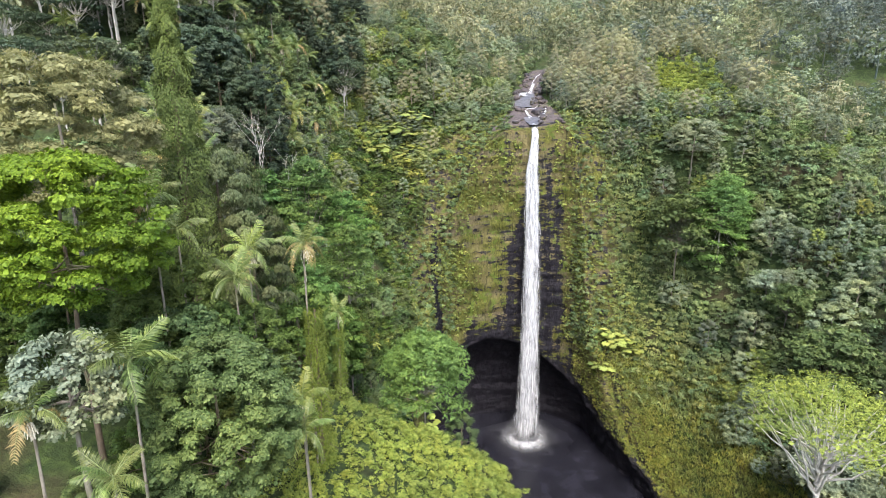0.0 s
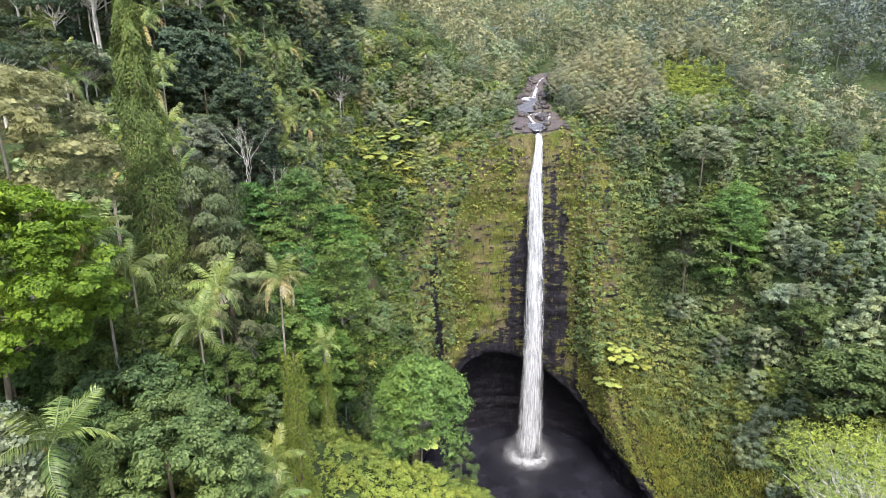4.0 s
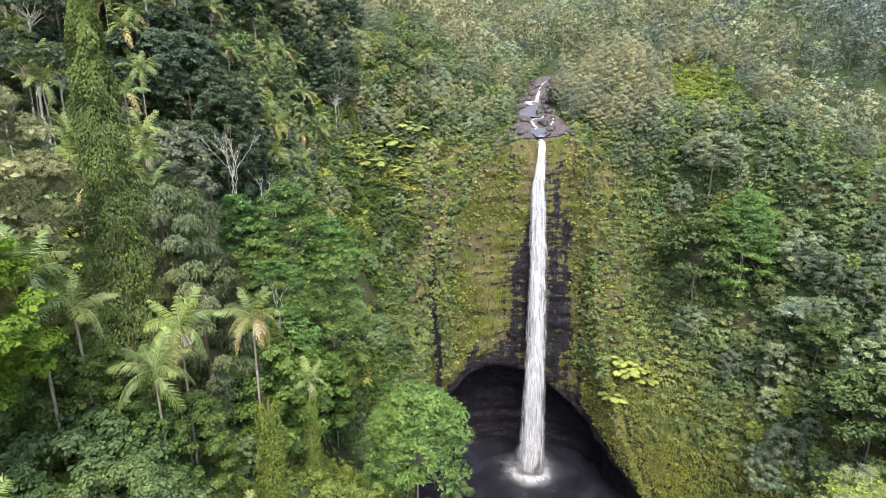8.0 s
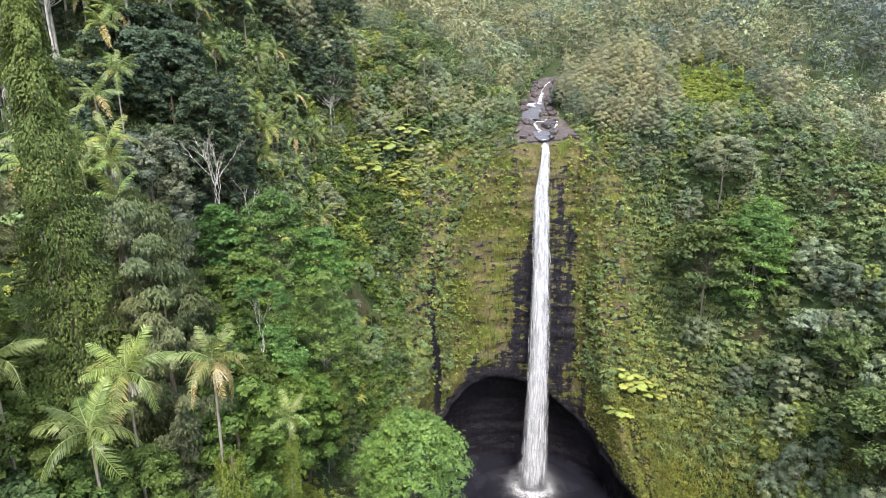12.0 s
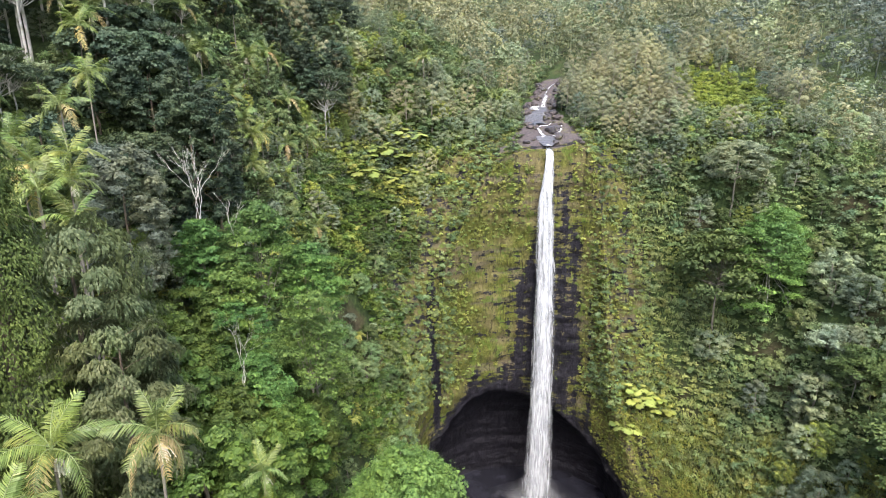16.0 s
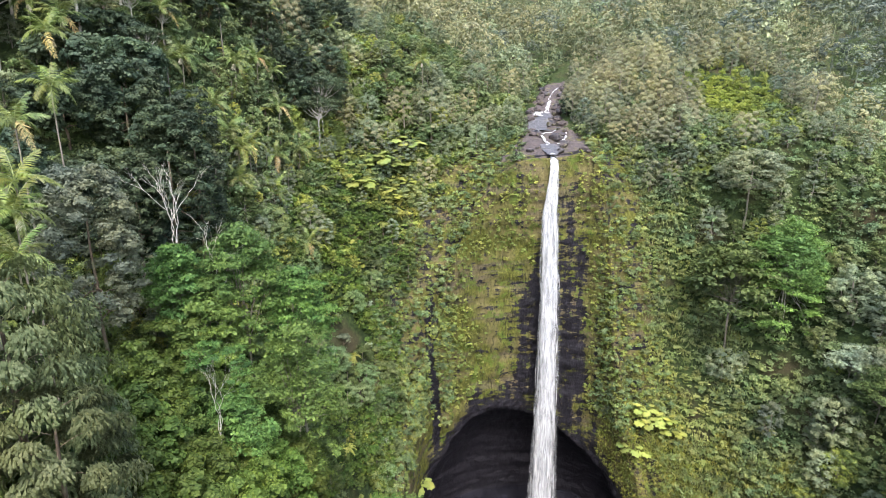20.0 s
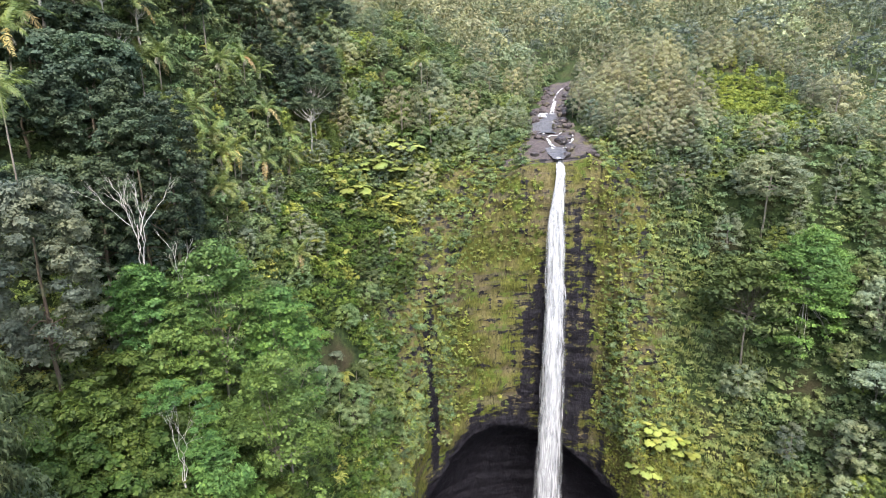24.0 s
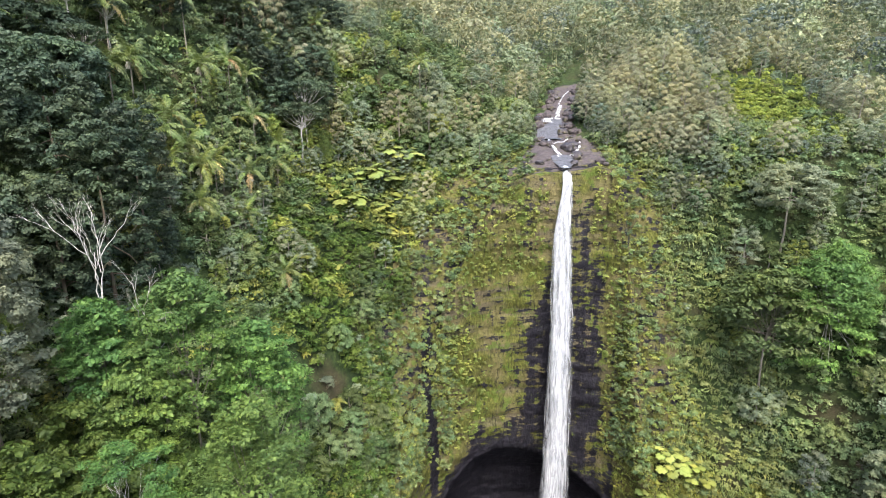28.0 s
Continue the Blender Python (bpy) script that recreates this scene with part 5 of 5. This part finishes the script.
# the grove on the near spur
NEAR = Kind([lambda s=s, m=m, n=n: broad_tree(n, m, M_BROWN, 15, 4.6, s, 46, 260, 0.26, 0.12, "spur_tree", apart=False, flat=0.6, inner=50, lump=(0.17, 0.28)) for s, m, n in ((361, M_SPUR, "leafy mid-green tree in the spur grove"), (362, M_DEEP, "dark green dense tree in the spur grove"), (363, M_GREEN, "rounded mid-green tree in the spur grove"), (364, M_SPUR, "dense green tree in the spur grove"))], "spur grove")
for x, y, z in scatter(6000, -85, -17, 34, 128, 4.6, 365, lambda x, y, z, d: ((x < -24) | (y < 58)) & (x > -0.95 * y - 5) & (np.hypot(x + 33, (y - 86) * 0.7) > 8) & (np.hypot(x + 37, y - 51) > 7) & (np.hypot(x + 48, y - 99) > 9) & (np.hypot(x + 21, y - 50) > 7) & ~((x < -42) & (x > -62) & (y > 104) & (y < 134)))[:125]:
    top = 105 + 0.38 * (-x - 17) + 0.10 * max(0, y - 90) + RNG.normal(0, 2.0)
    if y < 48:
        top = 103.5 + RNG.normal(0, 1.0)
    s = min(1.5, max(0.55, (top - z) / 15))
    w = 0 if patch(x, y, 20, 8) > 0.1 else 1 if patch(x, y, 20, 9) > 0.0 else int(RNG.integers(4))
    NEAR.put(x, y, z - 0.5, s, which=1 if y < 48 else w if x < -34 or y < 70 else 0 if w == 1 else w)

stand(broad_tree("small dark olive tree at the edge of the pool", M_DEEP, M_BROWN, 13, 3.6, 326, 40, 200, 0.24, 0.2, apart=True, inner=30, lump=(0.15, 0.25)), 3.6, 100.3, 0, 65)

for x, y, top in ((-36, 38, 110), (-33, 34, 107), (-28.5, 33, 104), (-27.5, 46.5, 109), (-33.5, 44, 112), (-21, 41, 103)):
    NEAR.put(x, y, g(x, y) - 0.5, (top - g(x, y)) / 15, which=1)
for x, y, top, r, s in ((-31, 62, 122.5, 5.0, 327), (-27, 60, 117.5, 5.0, 328), (-24, 65, 115.5, 4.2, 329), (-34, 60, 120, 4.5, 330)):
    stand(broad_tree("deep green clumped tree under the palms", M_SPUR, M_BROWN, rise(x, y, top), r, s, 80, 300, 0.25, 0.2, apart=True, inner=45, lump=(0.13, 0.22)), x, y)

# palms on the near spur
for x, y, top, s, n, old, sc in ((-17.2, 66, 121.5, 341, 14, 6, 0.85), (-24, 66, 121, 342, 13, 1, 1.0), (-23.6, 60.5, 119.3, 343, 13, 0, 1.0), (-17.6, 84.7, 105.4, 344, 11, 1, 0.75), (-31, 58, 129, 345, 12, 1, 0.95), (-30, 61, 125, 346, 11, 0, 0.9), (-24.8, 36, 111, 347, 12, 0, 0.8), (-30.8, 36, 116.6, 340, 13, 4, 0.8), (-26.6, 42, 118, 348, 11, 1, 1.15), (-14.4, 52, 105, 349, 11, 0, 0.9), (-15.6, 56, 106.5, 339, 10, 0, 0.9)):
    stand(palm("slender feather palm with arching fronds", rise(x, y, top), s, n, old, s < 346, 0.0, scale=sc), x, y, s * 37 % 360)
for x, y, top, s, n, old, sc in ((-44, 101, 134, 381, 12, 0, 1.05), (-47, 100, 133, 382, 12, 1, 1.1), (-46, 105, 137, 383, 12, 0, 1.1), (-50, 103, 136, 384, 12, 1, 1.1), (-42.5, 98, 130, 385, 11, 0, 1.0), (-48.5, 97, 130, 386, 12, 2, 1.1), (-52, 106, 139, 387, 12, 0, 1.0), (-55, 118, 143, 388, 12, 2, 1.1), (-59.5, 132.4, 148, 389, 13, 0, 1.15), (-53, 98, 134, 390, 12, 1, 1.1), (-57, 104, 137, 391, 12, 0, 1.1)):
    stand(palm("feather palm in a dense palm grove", rise(x, y, top), s, n, old, s % 3 == 0, 0.0, scale=sc), x, y, s * 53 % 360)
stand(column_tree("thick dead stem wrapped in golden-green climbers", M_GOLD, M_BROWN, rise(-16.6, 66, 114), 2.0, 351, 8500, 0.3, "vine_covered_snag", 0.35), -16.6, 66.3)
stand(column_tree("short dead stem wrapped in golden-green climbers", M_GOLD, M_BROWN, rise(-17.4, 85, 103.5), 1.5, 352, 4500, 0.27, "vine_covered_snag", 0.35), -17.4, 85.2)


# ---- planting by stretches of the slope ----
def open_view(x, y):
    """A strip below the tall tiered tree and the flat-topped tree where no other large tree grows."""
    return ~((np.abs(x - 105 + 0.55 * (205 - y)) < 12) & (y > 168) & (y < 216)) & ~((x > 82) & (x < 122) & (y > 219))


def sow(places, table, size, seed):
    """Set out kinds by their shares, in loose drifts."""
    names, share = [k for k, _ in table], np.cumsum([w for _, w in table])
    for x, y, z in places:
        r = np.clip(0.5 + 0.75 * patch(x, z * 0.7 + y, 16, seed) + RNG.normal(0, 0.16), 0, 0.999) * share[-1]
        k = names[int(np.searchsorted(share, r))]
        k.put(x, y, z - 0.4, RNG.uniform(*size))


sow(scatter(14000, -105, -36, 128, 262, 5.6, 401, lambda x, y, z, d: (z > 112) & ((y > 158) | (x < -78)) & ~((x > -60) & (y > 155) & (y < 212)))[:190], [(DARK, 0.44), (UMBRELLA, 0.26), (KOA, 0.16), (GREEN, 0.14)], (0.75, 1.15), 1)
sow(scatter(9000, -58, -36, 155, 214, 4.4, 408, lambda x, y, z, d: z > 112)[:70], [(GREY, 0.3), (GREEN, 0.2), (SHRUB, 0.2), (TFERN, 0.15), (OLIVE, 0.15)], (0.5, 0.9), 7)
STANDS = Kind([lambda s=s, h=h: layered_tree("slender forest tree with a bare pale trunk and flat crown", M_DARK, M_PALE, h, 5.0, s, 36, 60, 0.4, "albizia_tree", dome=0.5, start=0.78, thick=0.0055) for s, h in ((248, 24), (249, 28), (250, 21))], "pale-trunked forest stand")
for x, y, z in scatter(9000, -165, -84, 150, 240, 7.0, 427)[:60]:
    STANDS.put(x, y, z - 0.5, RNG.uniform(0.85, 1.15))
for x, y in ((-125, 175), (-140, 190), (-118, 190), (-150, 206), (-132, 210), (-112, 166), (-106, 185), (-120, 226), (-146, 232), (-98, 200), (-108, 214), (-90, 215), (-160, 222), (-100, 172)):
    UMBRELLA.put(x, y, g(x, y) - 0.5, RNG.uniform(1.15, 1.4))
for x, y, up in ((-69, 181, 10), (-63, 180, 9), (-56, 194, 12), (-52, 219, 12), (-48, 208, 8), (-51.5, 173, 6), (-49, 174, 5), (-51, 169, 6), (-53, 165, 6), (-47, 174, 5), (-44, 198, 10), (-42.5, 189, 5), (-41.5, 181, 4), (-41, 207, 6), (-7, 248, 11), (-34.5, 184, 3.5), (-45.5, 169.5, 4.5), (-72, 180, 12), (-77, 176, 12), (-47, 222, 10), (-38, 243, 9), (-80, 159, 11), (-79, 168, 11), (-98, 154, 12), (-57, 165, 8), (-56, 170, 8), (-50, 201, 9), (-43, 226, 8), (-52, 190, 7), (-60, 171, 9), (-46, 179, 6), (-40, 201, 6), (-49, 167, 6)):
    PALM.put(x, y, g(x, y) + up - (12.5 if up > 8 else 9.5), RNG.uniform(1.0, 1.12), which=0 if up > 8 else 2)
for x, y, up in ((-94, 148, 11), (-73, 152, 8), (-72, 156, 8), (-80, 130, 13), (-75, 127, 12)):
    PALM.put(x, y, g(x, y) + up - 16, 1.15, which=1)
sow(scatter(40000, -52, 4, 126, 240, 4.3, 403, lambda x, y, z, d: (z > 102) & (z < 155))[:260], [(SHRUB, 0.14), (GREEN, 0.3), (TFERN, 0.14), (OLIVE, 0.16), (GIANTS, 0.08), (GREY, 0.18)], (0.6, 1.6), 2)
sow(scatter(40000, -52, 4, 126, 240, 4.3, 410, lambda x, y, z, d: (z > 25) & (z <= 102))[:170], [(GREEN, 0.46), (SHRUB, 0.2), (TFERN, 0.12), (OLIVE, 0.06), (GREEN, 0.16)], (0.6, 1.5), 9)
sow(scatter(40000, 74, 200, 118, 222, 10.5, 409, lambda x, y, z, d: (z > 10) & (z < 92) & (d > 15) & (x + 0.25 * (z - 60) > 94) & open_view(x, y))[:100], [(KOA, 0.3), (GREEN, 0.24), (LAYER, 0.16), (OLIVE, 0.1), (KOA, 0.2)], (1.3, 2.0), 8)
sow(scatter(40000, 74, 200, 118, 236, 6.4, 404, lambda x, y, z, d: (z > 10) & (d > 15) & (x + 0.25 * (z - 60) > 90) & open_view(x, y))[:300], [(GREEN, 0.2), (KOA, 0.2), (OLIVE, 0.18), (GREY, 0.16), (GREEN, 0.16), (SHRUB, 0.1)], (0.8, 1.5), 3)
sow(scatter(12000, 46, 88, 226, 305, 3.9, 405)[:150], [(RIDGE, 0.6), (GREY, 0.28), (OLIVE, 0.12)], (0.8, 1.2), 4)
sow(scatter(9000, 86, 135, 226, 305, 4.6, 407, lambda x, y, z, d: np.hypot((x - 101) * 0.9, (y - 254) * 0.8) > 20)[:90], [(OLIVE, 0.2), (RIDGE, 0.3), (GREY, 0.5)], (0.8, 1.3), 6)
sow(scatter(12000, -50, 36, 226, 310, 4.8, 406)[:170], [(GREEN, 0.25), (OLIVE, 0.2), (KOA, 0.35), (RIDGE, 0.2)], (0.75, 1.3), 5)
for x, y in ((65, 206), (67, 207.5), (68.5, 206), (70.5, 206), (-20, 229), (-22, 228), (-18.5, 230), (-6.8, 203), (-7.6, 202)):
    GIANTS.put(x, y, g(x, y) + 0.3, RNG.uniform(1.1, 1.5), which=0)
for x, y in ((-16, 231), (-14, 230), (-12, 231), (-17, 227), (-24, 224), (-26, 221), (-15, 225), (-10, 228), (74, 205), (100, 216), (76, 203)):
    GIANTS.put(x, y, g(x, y) + 0.2, RNG.uniform(0.9, 1.3), which=int(RNG.integers(1, 3)))
DARK.put(46.5, 259, g(46.5, 259) - 0.5, 0.5)
for k, x, y, s in ((GREY, 118, 219, 1.5), (GREY, 88, 220, 1.2), (GREEN, 103, 192, 1.5), (GREY, 98, 190, 1.4), (GREEN, 119, 203, 1.6), (GREY, 95, 204, 1.3), (GREEN, 86, 206, 0.9), (GREEN, 76, 216, 0.8), (SHRUB, 68, 212, 1.2), (SHRUB, 74, 210, 1.0), (GREEN, 64, 222, 0.7), (SHRUB, 72, 218, 1.3), (TFERN, 79, 214, 1.2), (SHRUB, 66, 207, 1.1)):
    k.put(x, y, g(x, y) - 0.4, s)
for x, y, up, s in ((-39, 219, 10, 394), (-33, 238, 11, 395), (-28, 235, 8, 396), (-33, 223, 8, 397), (-54, 131, 9, 398), (-52, 126, 8, 399)):
    stand(column_tree("leaning tree draped in hanging green climbers", M_PINE, M_BROWN, up, 2.6, s, 2600, 0.4, "vine_draped_tree", 0.35, 4), x, y)
for x, y in ((-20.5, 229), (-16.5, 234), (-11, 234), (-27, 221)):
    GIANTS.put(x, y, g(x, y) + 0.4, RNG.uniform(1.3, 1.7), which=0)
OLIVE.put(-1, 239, g(-1, 239) - 0.3, 1.5, which=0)
OLIVE.put(118, 297, g(118, 297) - 0.3, 1.3, which=0)
OLIVE.put(56, 223, g(56, 223) - 0.3, 0.6, which=1)
stand(layered_tree("dark feathery shrub-like tree on the cliff edge", M_FEATHER, M_BROWN, 9, 4.2, 371, 40, 60, 0.42, "cliff_tree", 1.6, 0.5), 57.5, 219)

# plants that cling to the rock wall
CP = CLIFF_POINTS[0]
cr = np.random.default_rng(77)
side = smooth(20, 2, CP[:, 0]) * smooth(38, 80, CP[:, 2]) + smooth(46, 54, CP[:, 0]) * smooth(30, 50, CP[:, 2])
crest = smooth(88, 122, CP[:, 2])
grow = np.clip(0.12 + 0.9 * rough(CP[:, 0], CP[:, 2], 13, 71, 3) + 1.0 * side + 0.45 * crest, 0, 1)
grow = np.where(CP[:, 4] > 0.5, 1.0, grow)
bare = ((CP[:, 3] > 0.18) & (CP[:, 4] < 0.5)) | (CP[:, 2] < 40) | (np.abs(CP[:, 0] - 37.5) < 7 + 4 * CP[:, 4])
perch = CP[(cr.random(len(CP)) < grow**2 * 0.5) & ~bare]
perch = perch[cr.permutation(len(perch))]
perch[:, :2] -= perch[:, 5:7] * 0.3
shelf = perch[(perch[:, 4] > 0.5) | (perch[:, 0] < 4) | (perch[:, 0] > 53)]

BUSH = [bush_array(500 + i, 6, 1.5, 2.2, 24, 0.48) for i in range(7)]
SMALL = [bush_array(510 + i, 4, 0.8, 1.1, 22, 0.3, -0.2, 4) for i in range(5)]
FERN = [fern_rosette(520 + i, 1.2, None, 7) for i in range(4)]
LOW = [bush_array(530 + i, 5, 0.9, 1.3, 44, 0.19) for i in range(4)]
WOOD = [tree_array(540 + i, 14, 4.2, 9.5, 34, 0.5) for i in range(6)]
GRASS = [grass_array(560 + i, 26, 1.3) for i in range(4)]
stuff("cliff_plants", "small green ferns and shrubs clinging to the rock wall", "plants", thin(perch, 1.25)[:2200], SMALL, (0.6, 1.5), M_FERN, 11)
stuff("cliff_top_shrubs", "green shrubs crowding the edges of the rock wall", "shrubs", thin(shelf, 1.9)[:720], BUSH, (0.6, 1.3), M_GREEN, 13)
stuff("slope_undergrowth", "mixed green shrubs covering the steep slopes", "shrubs", scatter(90000, -85, 8, 110, 245, 2.5, 411, lambda x, y, z, d: (z > 3) & (x < -33))[:1000], BUSH, (0.9, 1.6), M_GREEN, 1)
stuff("bright_undergrowth", "yellow-green creepers and shrubs covering the steep slope", "shrubs", scatter(90000, -40, 8, 130, 245, 1.9, 416, lambda x, y, z, d: (z > 96) & (rough(x + z, y, 14, 421, 2) > 0.05))[:650], BUSH, (0.8, 1.6), M_FERN, 14)
stuff("green_undergrowth", "dense green shrubs covering the steep slope", "shrubs", scatter(90000, -40, 8, 130, 245, 2.0, 422, lambda x, y, z, d: (z > 3) & (rough(x + z, y, 14, 421, 2) < 0.2))[:1000], BUSH, (0.8, 1.6), M_SPUR, 18)
stuff("hillside_undergrowth", "mixed olive and green shrubs covering the hillside", "shrubs", scatter(90000, 56, 200, 110, 245, 2.4, 412, lambda x, y, z, d: (z > 30) & (x + 0.25 * (z - 60) > 86))[:2000], BUSH, (0.9, 1.7), M_GREEN, 2)
stuff("pale_undergrowth", "pale green shrubs and creepers covering the hillside", "shrubs", scatter(90000, 56, 200, 110, 245, 2.4, 420, lambda x, y, z, d: (z > 30) & (x + 0.25 * (z - 60) < 92))[:420], BUSH + FERN, (0.6, 1.4), M_HERB, 17)
stuff("herb_slope", "soft green grass and low herbs beside the rock wall", "grass", scatter(90000, 56, 105, 150, 245, 1.7, 424, lambda x, y, z, d: (z > 25) & (x + 0.25 * (z - 60) < 98))[:1700], GRASS + SMALL, (1.1, 2.2), M_HERB, 22)
stuff("bank_undergrowth", "mixed green shrubs crowding the banks above the falls", "shrubs", scatter(60000, -50, 92, 224, 335, 2.9, 425)[:1000], BUSH, (1.0, 2.0), M_GREEN, 23)
stuff("grass_bank", "yellowish grass covering the low slope beside the pool", "grass", scatter(90000, 56, 130, 120, 225, 0.9, 415, lambda x, y, z, d: (d < 40) & (d > 0.5) & (z < 46 + 10 * rough(x, y, 12, 429, 2)))[:4400], GRASS, (0.8, 1.5), M_MOSSGRASS, 12)
stuff("fern_bank", "light green ferns and creepers covering the near spur", "ferns", scatter(30000, -26, 20, 38, 128, 1.9, 413)[:480], FERN, (0.5, 1.05), M_FERN, 3)
stuff("spur_creepers", "light green creepers and low shrubs on the near spur", "shrubs", scatter(30000, -45, 20, 38, 128, 1.05, 418, lambda x, y, z, d: (x > -26) & (y < 112))[:2000], LOW, (0.7, 1.7), M_VINE, 15)
stuff("fern_slope", "bright yellow-green ferns and creepers on the steep slope", "ferns", scatter(30000, -66, -30, 100, 140, 1.7, 423)[:420], FERN + LOW, (1.0, 1.9), M_FERN, 19)
shore = CP[(CP[:, 0] > 56) & (CP[:, 2] < 44) & (CP[:, 2] > -1) & (cr.random(len(CP)) < 0.8) & (CP[:, 3] < 0.35)]
stuff("shore_plants", "moss, grass and small ferns on the rocks above the pool", "plants", thin(shore[cr.permutation(len(shore))], 0.75)[:1500], GRASS + SMALL, (0.4, 0.9), M_MOSSGRASS, 21)
edge = CP[(CP[:, 0] > 53) & (CP[:, 2] < 60) & (CP[:, 2] > 2) & (CP[:, 4] > 0.5) & (cr.random(len(CP)) < 0.8)]
stuff("bank_edge_plants", "low olive shrubs and grass along the top of the pool wall", "plants", thin(edge[cr.permutation(len(edge))], 1.3)[:500], SMALL + GRASS, (0.7, 1.5), M_MOSSGRASS, 25)
stuff("yellow_fern_patch", "bright yellow-green ferns on the ridge", "ferns", scatter(20000, 80, 126, 225, 285, 1.6, 419, lambda x, y, z, d: np.hypot((x - 101) * 0.75, (y - 252) * 0.75) + 13 * rough(x, y, 9, 7, 3) < 18)[:620], FERN + LOW, (1.5, 3.0), M_VINE, 16)
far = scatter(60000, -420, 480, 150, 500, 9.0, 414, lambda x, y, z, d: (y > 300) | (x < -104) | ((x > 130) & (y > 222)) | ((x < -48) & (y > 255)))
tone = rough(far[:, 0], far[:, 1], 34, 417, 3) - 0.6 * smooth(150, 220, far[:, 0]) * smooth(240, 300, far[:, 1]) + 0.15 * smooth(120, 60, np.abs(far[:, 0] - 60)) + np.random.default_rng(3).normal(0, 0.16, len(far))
# haze over the far trees is put into their leaf colours, M_RIDGE included
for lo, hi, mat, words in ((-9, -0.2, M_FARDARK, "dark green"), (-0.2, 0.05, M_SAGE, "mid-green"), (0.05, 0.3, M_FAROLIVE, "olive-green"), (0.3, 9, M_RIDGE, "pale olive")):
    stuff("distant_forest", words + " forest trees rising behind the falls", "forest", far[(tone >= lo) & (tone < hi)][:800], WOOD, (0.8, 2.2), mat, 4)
